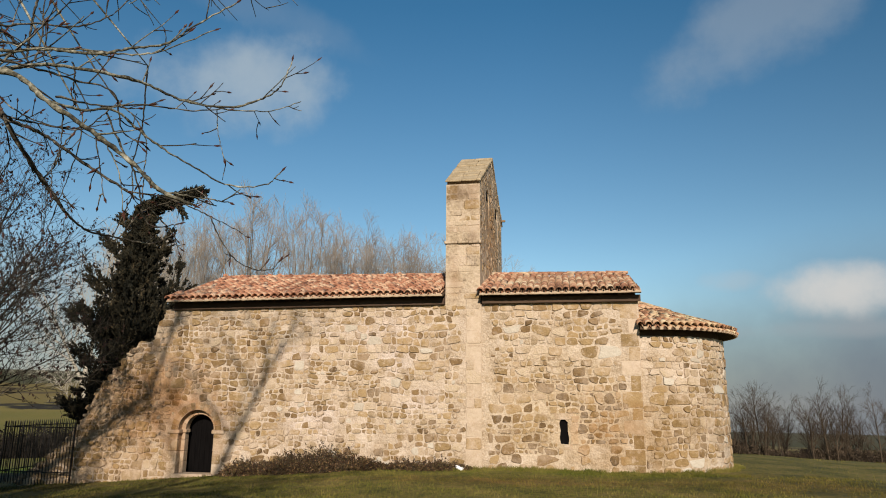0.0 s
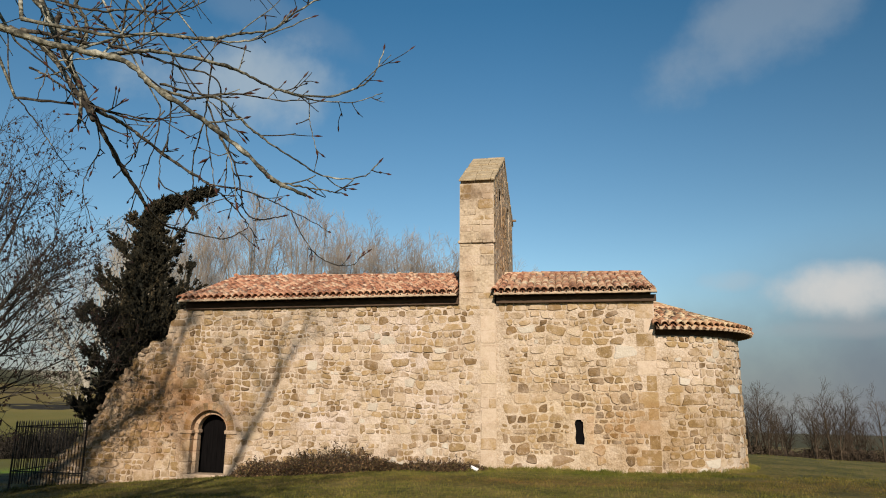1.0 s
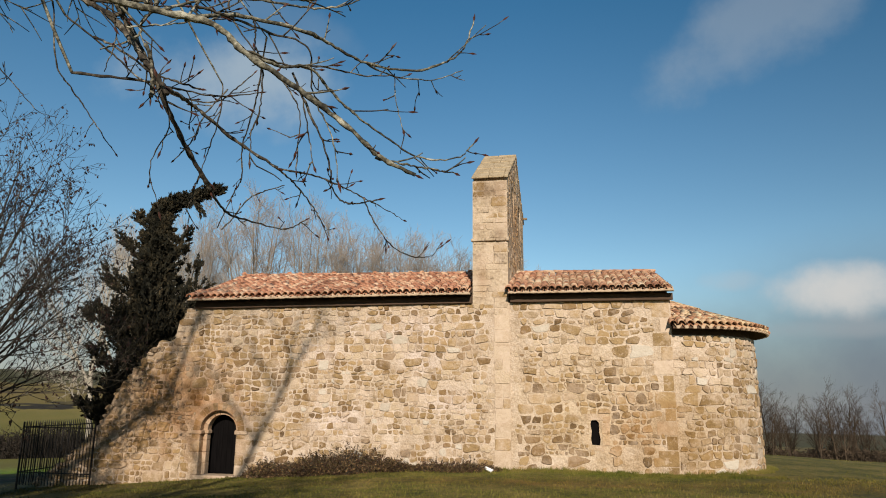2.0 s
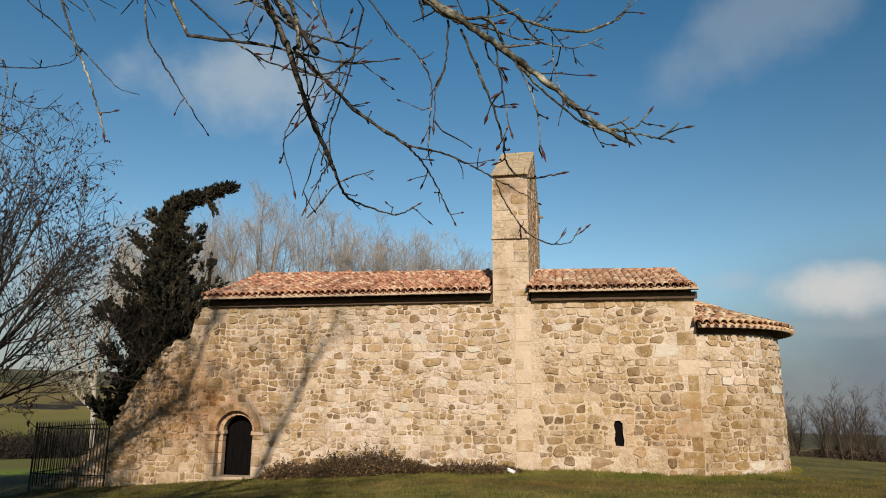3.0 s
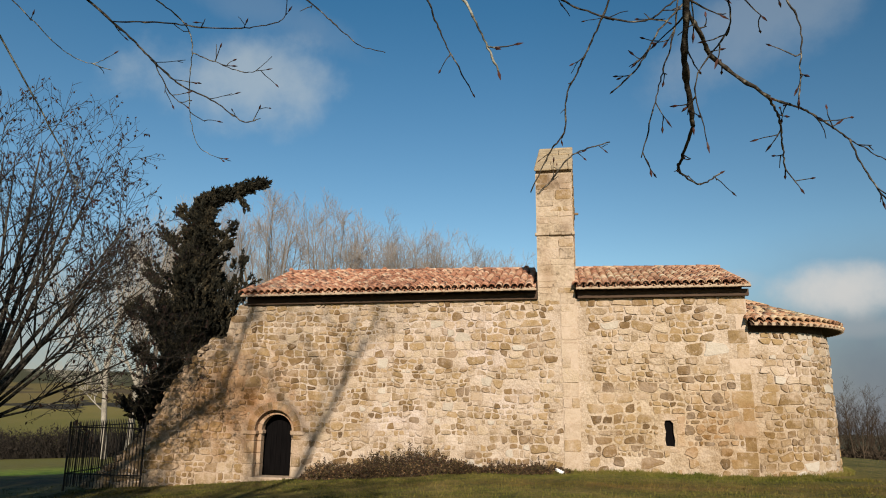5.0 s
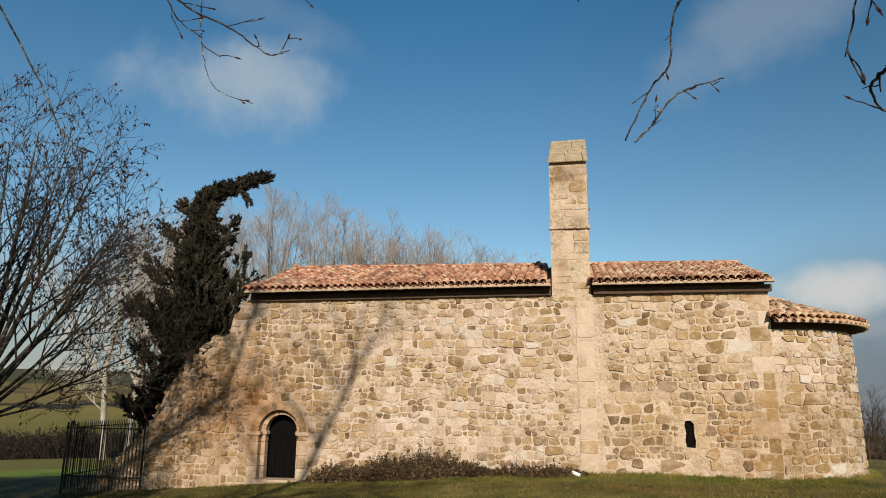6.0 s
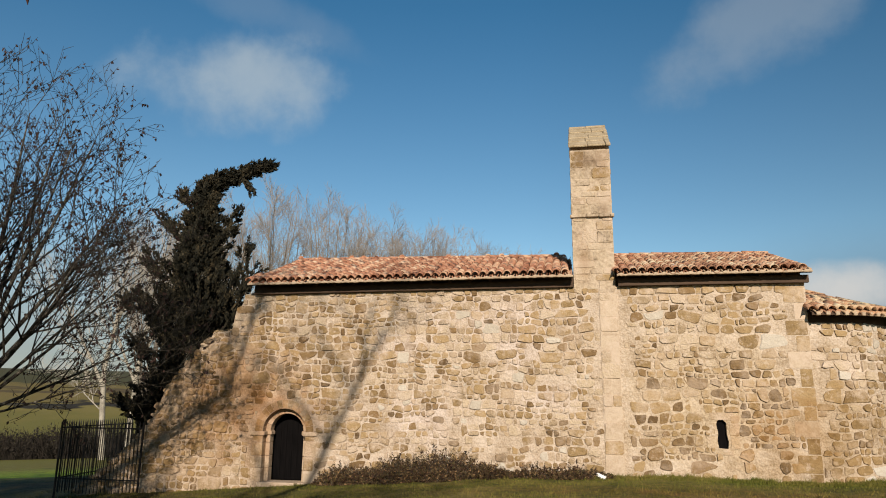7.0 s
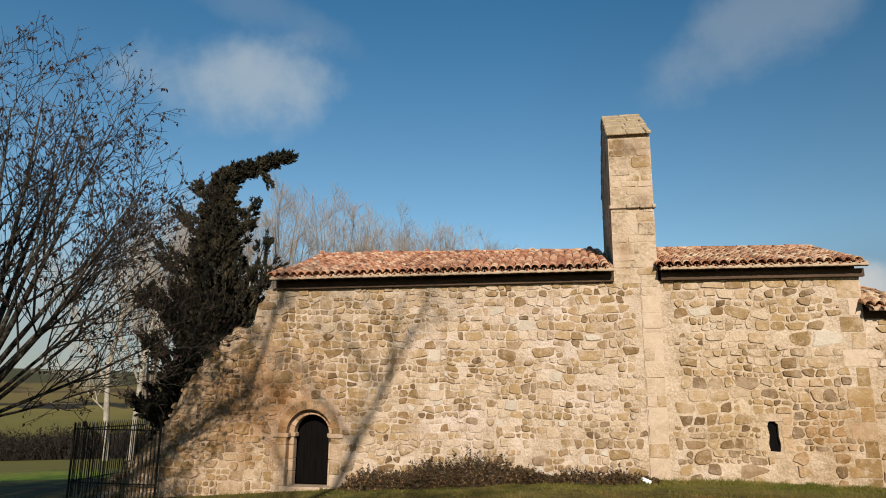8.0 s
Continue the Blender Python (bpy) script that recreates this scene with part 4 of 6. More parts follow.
def tile_mesh(width, flip):
    """A curved clay tile, wide end down the slope for covers, hollow up for channels."""
    key = (round(width, 2), flip)
    if key not in tile_meshes:
        n, length, thick = 6, 0.44, 0.014
        verts, faces = [], []
        for s, r in ((0.0, 0.5 * width), (length, 0.4 * width)):
            if flip:
                r = 0.9 * width - r
            for t in (0, thick):
                for k in range(n + 1):
                    a = math.pi * k / n
                    z = math.sin(a) * (r - t) * 0.92
                    verts.append((-math.cos(a) * (r - t), s, -z if flip else z))
        m = n + 1
        for k in range(n):
            a, b, c, d = k, m + k, 2 * m + k, 3 * m + k
            faces += [(a, a + 1, c + 1, c), (b, d, d + 1, b + 1), (a, b, b + 1, a + 1), (c, c + 1, d + 1, d)]
        faces += [(0, 2 * m, 3 * m, m), (n, m + n, 3 * m + n, 2 * m + n)]
        me = bpy.data.meshes.new("roof_tile")
        me.from_pydata(verts, [], faces)
        me.materials.append(TILE)
        me.polygons.foreach_set("use_smooth", [k % 4 < 2 for k in range(len(me.polygons))])
        tile_meshes[key] = me
    return tile_meshes[key]


def lay_tiles(rows, parent, rng):
    """Tiles at their poses: rows of pose, width, flip, single."""
    verts, faces, smooth = [], [], []
    singles = 0
    for m, width, flip, single in rows:
        me = tile_mesh(width, flip)
        m = m @ Matrix.Translation((rng.uniform(-0.012, 0.012), rng.uniform(-0.02, 0.02), rng.uniform(0, 0.01))) @ Matrix.Rotation(radians(rng.uniform(-2.5, 2.5)), 4, "Z") @ Matrix.Rotation(radians(rng.uniform(-1, 3)), 4, "X")
        if single and singles < 300:
            ob = new("roof_tile", me)
            ob.parent = parent
            ob.matrix_basis = m
            singles += 1
        else:
            k = len(verts)
            verts += [m @ v.co for v in me.vertices]
            for p in me.polygons:
                faces.append(tuple(k + i for i in p.vertices))
                smooth.append(p.use_smooth)
    ob = link_mesh("tiling", verts, faces, TILE, parent)
    ob.data.polygons.foreach_set("use_smooth", smooth)
    tagged(ob, kind="stuff")


def build_roof(name, label, x0, x1, x0r, seed, ey):
    """A pitched roof from eave to ridge; its western verge may run skew from x0 at the eave to x0r at the ridge."""
    rng = random.Random(seed)
    spacing, gain = 0.232, 0.315
    deck = slab_with_holes([(x0, 0), (x1, 0), (x1, 1), (x0r, 1)], [], lambda u, f, d: (u, ey + (RIDGE_Y - ey) * f, eave_z(u) + (ridge_z(u) - eave_z(u)) * f + d), -0.03, 0.03)
    roof = part(name, deck, WOOD_DARK, chapel, label)
    back = slab_with_holes([(x0, 0), (x1, 0), (x1, 1), (x0r, 1)], [], lambda u, f, d: (u, 2 * RIDGE_Y - ey + (ey - RIDGE_Y) * f, eave_z(u) + (ridge_z(u) - eave_z(u)) * f + d), -0.03, 0.03)
    part("back_slope", back, WOOD_DARK, roof)
    rows = []
    cols = int((x1 - x0) / spacing)
    spacing = (x1 - x0) / cols
    for side in (1, -1):
        for i in range(cols + 1):
            for half in (0, 1):
                x = x0 + (i + 0.5 * half) * spacing
                if x > x1 - 0.02:
                    continue
                ez, rz = eave_z(x) + 0.05, ridge_z(x) + 0.05
                run = RIDGE_Y - ey
                length = math.hypot(run, rz - ez)
                tilt = math.atan2(rz - ez, run)
                j, s = 0, (-0.10 if half else -0.03)
                while s < length - 0.25:
                    f = max(0, s) / length
                    if x > x0 + (x0r - x0) * f - 0.05:
                        y = ey + s * math.cos(tilt)
                        z = ez + s * math.sin(tilt) + (0.075 if not half else 0.055)
                        m = Matrix.Translation((x, y, z)) @ Matrix.Rotation(tilt, 4, "X")
                        if side == -1:
                            m = Matrix.Translation((x, 2 * RIDGE_Y - y, z)) @ Matrix.Rotation(math.pi, 4, "Z") @ Matrix.Rotation(tilt, 4, "X")
                        rows.append((m, 0.235 if not half else 0.225, bool(half), side == 1 and j < 4))
                    s += gain * rng.uniform(0.94, 1.06)
                    j += 1
    lay_tiles(rows, roof, rng)
    # ridge tiles in mortar
    x = x0r
    while x < x1 - 0.42:
        m = Matrix.Translation((x, RIDGE_Y, ridge_z(x) + 0.13 + rng.uniform(-0.01, 0.01))) @ Matrix.Rotation(radians(-90 + rng.uniform(-3, 3)), 4, "Z")
        ob = new("ridge_tile", tile_mesh(0.26, False))
        ob.parent = roof
        ob.matrix_basis = m
        x += 0.36
    n_r = int((x1 - x0) / 0.6)
    for k in range(n_r):
        x = x0 + 0.3 + k * 0.6
        bm = box_bm(x - 0.05, x + 0.05, ey + 0.22, 0.3, -0.13, -0.035, 0.006)
        tilt = math.atan2(ridge_z(x) - eave_z(x), RIDGE_Y - ey)
        for v in bm.verts:
            v.co.z += eave_z(x) + (v.co.y - ey) * math.tan(tilt)
        part("rafter", bm, WOOD_DARK, roof)
    # timber below the tiles, made taller to stand in for the eave's shadow
    board = slab_with_holes([(x0 + 0.05, -0.24), (x1, -0.24), (x1, -0.032), (x0 + 0.05, -0.032)], [], lambda u, v, d: (u, d, eave_z(u) + v), -0.15, -0.02)
    part("eave_board", board, WOOD_DARK, roof, "dark timber eave board, made taller to stand in for eave shade")
    # the mortar that beds the lowest tiles: a ragged strip, thicker under each cover tile
    step = spacing / 4
    bm, last = bmesh.new(), None
    for i in range(cols * 4 + 1):
        x = min(x0 + i * step, x1 - 0.005)
        low, high = eave_z(x) + rng.uniform(-0.022, -0.004), eave_z(x) + (0.035, 0.05, 0.075, 0.05)[i % 4] + rng.uniform(-0.008, 0.008)
        fore = ey - 0.085 + rng.uniform(-0.012, 0.012)
        ring = [bm.verts.new(p) for p in ((x, ey + 0.06, low), (x, fore, low), (x, fore - 0.008, (low + high) / 2), (x, fore + 0.01, high), (x, ey + 0.06, high))]
        if last:
            for k in range(5):
                bm.faces.new((last[k], last[(k + 1) % 5], ring[(k + 1) % 5], ring[k]))
        else:
            bm.faces.new(ring)
        last = ring
    bm.faces.new(list(reversed(last)))
    bmesh.ops.recalc_face_normals(bm, faces=bm.faces)
    part("eave_mortar", bm, MORTAR_CAP, roof, "pale mortar strip bedding the lowest tiles")
    return roof


build_roof("nave_roof", "sun-bleached terracotta tile roof of the nave", -11.16, TOWER_L - 0.02, -10.9, 91, -0.50)
build_roof("chancel_roof", "sun-bleached terracotta tile roof of the chancel", TOWER_R + 0.02, CHANCEL_E + 0.08, TOWER_R + 0.02, 92, -0.43)


def build_apse_roof():
    rng = random.Random(93)
    top, low, re = 5.68, 4.42, APSE_R + 0.45
    n = 40
    bm = bmesh.new()
    for dz in (0.0, -0.07):
        c = bm.verts.new((APSE_X, APSE_Y, top + dz))
        rim = [bm.verts.new((APSE_X + re * math.sin(math.pi * k / n), APSE_Y - re * math.cos(math.pi * k / n), low + dz)) for k in range(n + 1)]
        for k in range(n):
            bm.faces.new((c, rim[k], rim[k + 1]))
        if dz == 0:
            upper = rim
        else:
            for k in range(n):
                bm.faces.new((upper[k], upper[k + 1], rim[k + 1], rim[k]))
    roof = part("apse_roof", bm, WOOD_DARK, chapel, "half-conical terracotta tile roof of the apse")
    tilt = math.atan2(top - low, re)
    slope = math.hypot(top - low, re)
    cols = int(math.pi * re / 0.245)
    rows = []
    for i in range(cols):
        for half in (0, 1):
            a = math.pi * (i + 0.5 * half + 0.1) / cols
            s, j = (-0.09 if half else -0.02), 0
            while s < slope - 0.3:
                r = re - s * math.cos(tilt)
                if r < 1.75 and i % 2:
                    break
                wide = min(0.245, max(0.13, math.pi * r / cols)) if r > 1.75 else 0.22
                z = low + s * math.sin(tilt) + (0.085 if not half else 0.06)
                m = Matrix.Translation((APSE_X + r * math.sin(a), APSE_Y - r * math.cos(a), z)) @ Matrix.Rotation(a, 4, "Z") @ Matrix.Rotation(tilt, 4, "X")
                rows.append((m, round(wide, 2), bool(half), j < 4 and a < 1.9))
                if half and j == 0 and a < 2.2:
                    plug = box_bm(-0.055, 0.055, 0.02, 0.12, -0.11, -0.01, 0.014)
                    bmesh.ops.transform(plug, matrix=Matrix.Translation((APSE_X + r * math.sin(a), APSE_Y - r * math.cos(a), z)) @ Matrix.Rotation(a, 4, "Z"), verts=plug.verts)
                    part("mortar_plug", plug, MORTAR_CAP, roof)
                s += 0.315 * rng.uniform(0.94, 1.06)
                j += 1
    lay_tiles(rows, roof, rng)


build_apse_roof()


# ---- trees and plants ----
def grow(T, pts, r0, r1, level, last, rng, spec, tips, least=0.004):
    """A branch along pts, and its side branches by spec[level]: count, length, angle, lift, wiggle, first place along."""
    n = len(pts)
    sides = (7, 5, 4, 3, 3)[level]
    T[0 if level == 0 else 1].add(pts, [r0 + (r1 - r0) * k / (n - 1) for k in range(n)], sides)
    if level == last:
        tips.append(pts)
        return
    count, length, angle, lift, wiggle, first = spec[level]
    for k in range(count):
        f = first + (1 - first) * (k + rng.random()) / count
        p, d = along(pts, min(0.995, f))
        r = (r0 + (r1 - r0) * f)
        way = fork(rng, d, angle)
        ln = length * rng.uniform(0.6, 1.2) * (1.15 - 0.55 * f)
        sub = limb(p, way, ln, rng, 5 if level < 2 else 3, wiggle, lift)
        grow(T, sub, max(least, r * 0.6), max(least * 0.5, r * 0.12), level + 1, last, rng, spec, tips, least)


def place_copies(first, spots, rng, turn=None):
    for k, (x, y, s) in enumerate(spots):
        m = Matrix.Translation((x, y, h(x, y))) @ Matrix.Rotation(turn if turn is not None and k == 0 else rng.uniform(0, 6.28), 4, "Z")
        if k == 0:
            first.matrix_basis = m @ Matrix.Diagonal((s, s, s, 1))
        else:
            ob = copy_thing(first, m)
            ob.scale = (s, s, s)


def fan_poplar(label, height, seed, group):
    """A bare tree whose stems fan up from low on the trunk to a rounded top."""
    rng = random.Random(seed)
    tree = thing("poplar", label, "tree", group)
    trunk, crown, tips = Tubes(), Tubes(), []
    low = height * 0.14
    trunk.add([(0, 0, -0.5), (0.05, 0, low * 0.5), (0, 0, low), (0.02, 0.0, low * 1.3)], [0.34, 0.28, 0.24, 0.1], 7)
    spec = [(10, height * 0.15, 27, 0.02, 0.05, 0.4), (8, height * 0.075, 30, 0.03, 0.07, 0.12), (4, height * 0.04, 30, 0.03, 0.08, 0.2)]
    for k in range(13):
        stem = Tubes()
        turn, f = k * 2.4 + rng.uniform(-0.4, 0.4), math.sqrt((k + 0.3) / 13)
        ln = height * (0.50 + 0.28 * math.sqrt(1 - 0.85 * f * f)) * rng.uniform(0.98, 1.02)
        pts = limb((0, 0, low * rng.uniform(0.8, 1.3)), (math.cos(turn) * 0.27 * f, math.sin(turn) * 0.27 * f, 1), ln, rng, 9, 0.03, 0.0)
        grow((stem, crown), pts, 0.15, 0.03, 0, 3, rng, spec, tips, 0.0145)
        stem.link("limb", [BARK_TAN], tree)
    trunk.link("trunk", [BARK_TAN], tree)
    crown.link("crown", [TWIG_TAN], tree, smooth=False)
    return tree


def great_poplar(label, height, seed, lean, limbs):
    """A stout white-barked tree that parts into great limbs some metres up."""
    rng = random.Random(seed)
    tree = thing("white_poplar", label, "tree", "white poplars")
    trunk, crown, tips = Tubes(), Tubes(), []
    pts = limb((0, 0, -0.5), (lean, 0, 1), height * 0.42, rng, 6, 0.03, 0.01)
    trunk.add(pts, [0.40, 0.36, 0.33, 0.31, 0.29, 0.27, 0.22], 9)
    spec = [(11, height * 0.26, 34, 0.06, 0.10, 0.2), (9, height * 0.12, 34, 0.05, 0.13, 0.12), (4, height * 0.05, 36, 0.04, 0.15, 0.15)]
    for f, way, ln, r in limbs:
        p, d = along(pts, f)
        grow((trunk, crown), limb(p, way, ln * height, rng, 8, 0.06, 0.02), r, 0.03, 0, 3, rng, spec, tips, 0.013)
    trunk.link("trunk", [BARK_WHITE], tree)
    crown.link("crown", [TWIG_PALE], tree, smooth=False)
    return tree


rng_t = random.Random(3)
row_label = "bare tan-twigged poplar in a distant row"
# each tree of the row: place, and height of its top
ROW = [(-39.3, 64.0, 30.5), (-31.0, 64.0, 29.2), (-26.8, 66.0, 25.7), (-23.2, 64.0, 25.3), (-18.3, 64.5, 24.8), (-15.0, 65.0, 23.4), (-12.2, 68.0, 22.8), (-8.4, 70.0, 22.2), (-4.0, 74.0, 21.4),
       (-48.0, 64.0, 28.3), (-53.0, 66.0, 26.8), (-58.5, 68.0, 27.3)]
for k in range(3):
    place_copies(fan_poplar(row_label, 30, (1, 2, 4)[k], "distant poplar row"), [(x, y, (top - h(x, y)) / 30) for x, y, top in ROW[k::3]], rng_t)
for k, (spot, lean, limbs) in enumerate((((-51.7, 50.6), -0.10, ((0.72, (-0.55, 0, 1), 0.55, 0.22), (0.9, (0.12, 0.1, 1), 0.6, 0.24), (0.98, (0.45, -0.2, 1), 0.5, 0.17), (0.5, (-0.9, 0.2, 0.5), 0.28, 0.08))),
                                         ((-49.3, 51.2), 0.03, ((0.75, (-0.55, 0.1, 1), 0.5, 0.18), (0.97, (0.05, 0.1, 1), 0.6, 0.26), (0.92, (0.5, -0.1, 1), 0.5, 0.18))))):
    tree_w = great_poplar("bare white-barked poplar beyond the iron railing", 27, 9 + k, lean, limbs)
    tree_w.location = (*spot, h(*spot))


def bare_shrub(seed, height):
    rng = random.Random(seed)
    bush = thing("bare_shrub", "bare dark-twigged clump of thin stems in a field boundary", "shrub", "far shrub row")
    twigs, tips = Tubes(), []
    spec = [(14, height * 0.34, 36, 0.05, 0.10, 0.22), (6, height * 0.16, 36, 0.05, 0.13, 0.15), (4, height * 0.08, 38, 0.03, 0.15, 0.2)]
    for k in range(3):
        pts = limb((rng.uniform(-1.6, 1.6), rng.uniform(-0.8, 0.8), -0.3), (rng.uniform(-0.14, 0.14), rng.uniform(-0.14, 0.14), 1), height * (1.0, 0.8, 0.62)[k] * rng.uniform(0.9, 1.05), rng, 8, 0.05, 0.01)
        stem = Tubes()
        grow((stem, twigs), pts, 0.15 - 0.03 * k, 0.02, 0, 3, rng, spec, tips, 0.011)
        stem.link("stem", [TWIG_BROWN], bush)
    twigs.link("crown", [TWIG_BROWN], bush, smooth=False)
    return bush


rng_s = random.Random(6)
shrubs = [[], [], []]
for k in range(33):
    x = 22 + 1.58 * k + rng_s.uniform(-0.8, 0.8)
    shrubs[k % 3].append((x, 86 + 0.12 * (x - 23) + rng_s.uniform(-3, 3), rng_s.uniform(0.6, 1.0)))
for k, spots in enumerate(shrubs):
    place_copies(bare_shrub(31 + k, 11.2 - k), spots, rng_s)


def brush(name, label, spots, seed, count, tall, twig_mat):
    """A dense low bank of dark twigs and dead leaves, along a line of spots."""
    rng = random.Random(seed)
    T = Tubes()
    for _ in range(count):
        f = rng.random() * (len(spots) - 1)
        i = min(int(f), len(spots) - 2)
        x = spots[i][0] + (spots[i + 1][0] - spots[i][0]) * (f - i)
        y = spots[i][1] + (spots[i + 1][1] - spots[i][1]) * (f - i) + rng.uniform(-2.2, 2.2)
        up = tall * (0.65 + 0.45 * noise.noise(Vector((x * 0.13, y * 0.13, seed)))) * rng.uniform(0.35, 1.0)
        p = Vector((x, y, h(x, y) - 0.1))
        pts = limb(p, (rng.uniform(-0.5, 0.5), rng.uniform(-0.5, 0.5), 1), up, rng, 3, 0.25)
        T.add(pts, [0.035, 0.03, 0.02, 0.01], 3)
        for _ in range(5):
            q, d = along(pts, rng.uniform(0.1, 1))
            T.leaf(q, rand_unit(rng), rand_unit(rng), rng.uniform(0.25, 0.6), rng.uniform(0.15, 0.3))
    tagged(T.link(name, [twig_mat], None, smooth=False), label, "hedge", kind="stuff")


brush("dark_hedge", "dark leafless bramble bank at the meadow edge", [(-128, 59), (-92, 59), (-62, 61), (-35, 63)], 12, 9000, 6.6, HEDGE)
brush("field_hedge", "dark scrubby hedge base below bare shrubs", [(21, 86), (48, 89), (76, 92)], 13, 6500, 4.2, TWIG_BROWN)


# the cypress crown: height, western and eastern reach
CROWN = [(0.4, -16.9, -15.6), (1.4, -16.9, -15.2), (1.9, -17.4, -14.5), (2.7, -17.0, -13.7), (3.9, -17.3, -13.0), (4.9, -17.1, -12.75), (5.7, -17.7, -12.8), (6.6, -16.7, -13.3), (7.2, -16.4, -14.3), (8.1, -15.9, -14.3), (8.6, -15.85, -14.4), (9.2, -15.55, -14.45), (9.8, -15.4, -14.5), (10.2, -15.2, -14.5)]


def crown_reach(z):
    for (z0, a0, b0), (z1, a1, b1) in zip(CROWN, CROWN[1:]):
        if z0 <= z <= z1:
            f = (z - z0) / (z1 - z0)
            return a0 + (a1 - a0) * f, b0 + (b1 - b0) * f
    return CROWN[-1][1:]


def build_cypress():
    """A dark conifer bent over by the wind, leaning across the ruined wall."""
    rng = random.Random(17)
    tree = thing("cypress_tree", "dark wind-bent cypress leaning behind the ruined wall", "tree")
    depth = 3.4
    spine = [Vector((x, depth, z)) for x, z in ((-16.4, -1.0), (-16.1, 2.0), (-15.5, 5.0), (-15.1, 8.0), (-14.95, 9.5), (-14.45, 10.2), (-13.5, 10.5), (-12.6, 10.7))]
    trunk, crown = Tubes(), Tubes()
    trunk.add(spine, [0.34, 0.28, 0.2, 0.13, 0.1, 0.07, 0.045, 0.02], 7)

    def tuft(p, way, ln, thick, count):
        """A short spray, dressed with small scale leaves that point along it."""
        pts = limb(p, way, ln, rng, 3, 0.2, 0.06)
        crown.add(pts, [0.016, 0.012, 0.008, 0.004], 3)
        for _ in range(count):
            f = rng.random() ** 0.8
            q, d = along(pts, min(0.999, f))
            q = q + rand_unit(rng) * rng.uniform(0, thick) * (1.1 - 0.7 * f)
            w = (d + rand_unit(rng) * 0.6).normalized()
            crown.leaf(q, w, w.cross(rand_unit(rng)).normalized(), rng.uniform(0.08, 0.19), rng.uniform(0.04, 0.085))

    def clump(root, tip, size, count):
        """A bough that sweeps out and up to a rounded clump of sprays."""
        sag = root.lerp(tip, 0.55) - Vector((0, 0, 0.12 * (tip - root).length))
        crown.add([root, sag, tip], [0.045, 0.03, 0.008], 4)
        d = (tip - sag).normalized()
        for _ in range(count):
            f = rng.uniform(-0.7, 1.0)
            q = (sag.lerp(tip, f) if f > 0 else sag.lerp(root, -f)) + rand_unit(rng) * size * 0.5 * (1.15 - 0.6 * abs(f))
            way = (d * 0.9 + Vector((0, 0, 0.2)) + rand_unit(rng) * 0.7).normalized()
            tuft(q, way, size * rng.uniform(0.45, 0.9), 0.10, 28)

    # clumps that fill the crown out to its edge
    for k in range(300):
        z = 0.5 + 9.7 * (k + rng.random()) / 300
        lo, hi = crown_reach(z)
        mid, half = (lo + hi) / 2, (hi - lo) / 2
        turn = rng.uniform(0, 2 * math.pi)
        out = rng.uniform(0.35, 0.95) * (1 + 0.3 * noise.noise(Vector((z * 1.5, turn, 3))))
        tip = Vector((mid + half * out * math.cos(turn), depth + min(half, 1.7) * out * math.sin(turn), z))
        root = Vector((mid * 0.6 + tip.x * 0.4, depth * 0.7 + tip.y * 0.3, z - 0.35 * half - 0.2))
        clump(root, tip, rng.uniform(0.35, 0.62) * (0.36 + 0.42 * min(half, 1.8)), 15)
    # boughs that stand out of the outline
    for x0, z0, x1, z1, size in ((-14.9, 8.1, -13.45, 8.75, 0.42), (-14.7, 7.2, -13.6, 8.05, 0.45), (-13.6, 5.6, -13.0, 7.5, 0.42), (-13.5, 5.2, -12.6, 6.6, 0.45), (-16.3, 5.1, -17.9, 5.8, 0.42), (-16.2, 6.4, -17.0, 7.3, 0.5),
                                 (-15.6, 7.9, -16.4, 8.7, 0.42), (-16.3, 1.2, -17.45, 1.95, 0.42), (-16.4, 3.2, -17.3, 4.1, 0.4), (-15.2, 9.1, -15.75, 9.6, 0.3)):
        clump(Vector((x0, depth - 0.3, z0)), Vector((x1, depth - 0.5, z1)), size * 1.1, 34)
    # the bent top, and the tuft that hangs under it
    top = [Vector((x, depth, z)) for x, z in ((-15.1, 9.4), (-14.95, 10.0), (-14.45, 10.3), (-13.5, 10.53), (-12.6, 10.72))]
    for k in range(420):
        f = k / 420
        p, d = along(top, f)
        r = 0.54 * (1 - f) ** 0.65 + 0.09
        q = p + rand_unit(rng) * r * rng.uniform(0.2, 0.85)
        tuft(q, (d + Vector((0.1, 0, 0.15)) + rand_unit(rng) * 0.55).normalized(), rng.uniform(0.16, 0.42), 0.08, 24)
    for k in range(11):
        tuft(Vector((-13.65 + 0.04 * k, depth - 0.1, 10.43 - 0.03 * k)), (0.35, rng.uniform(-0.3, 0.3), -1), rng.uniform(0.3, 0.75), 0.06, 30)
    trunk.link("trunk", [BARK_DARK], tree)
    crown.link("crown", [CYPRESS], tree, smooth=False)


build_cypress()


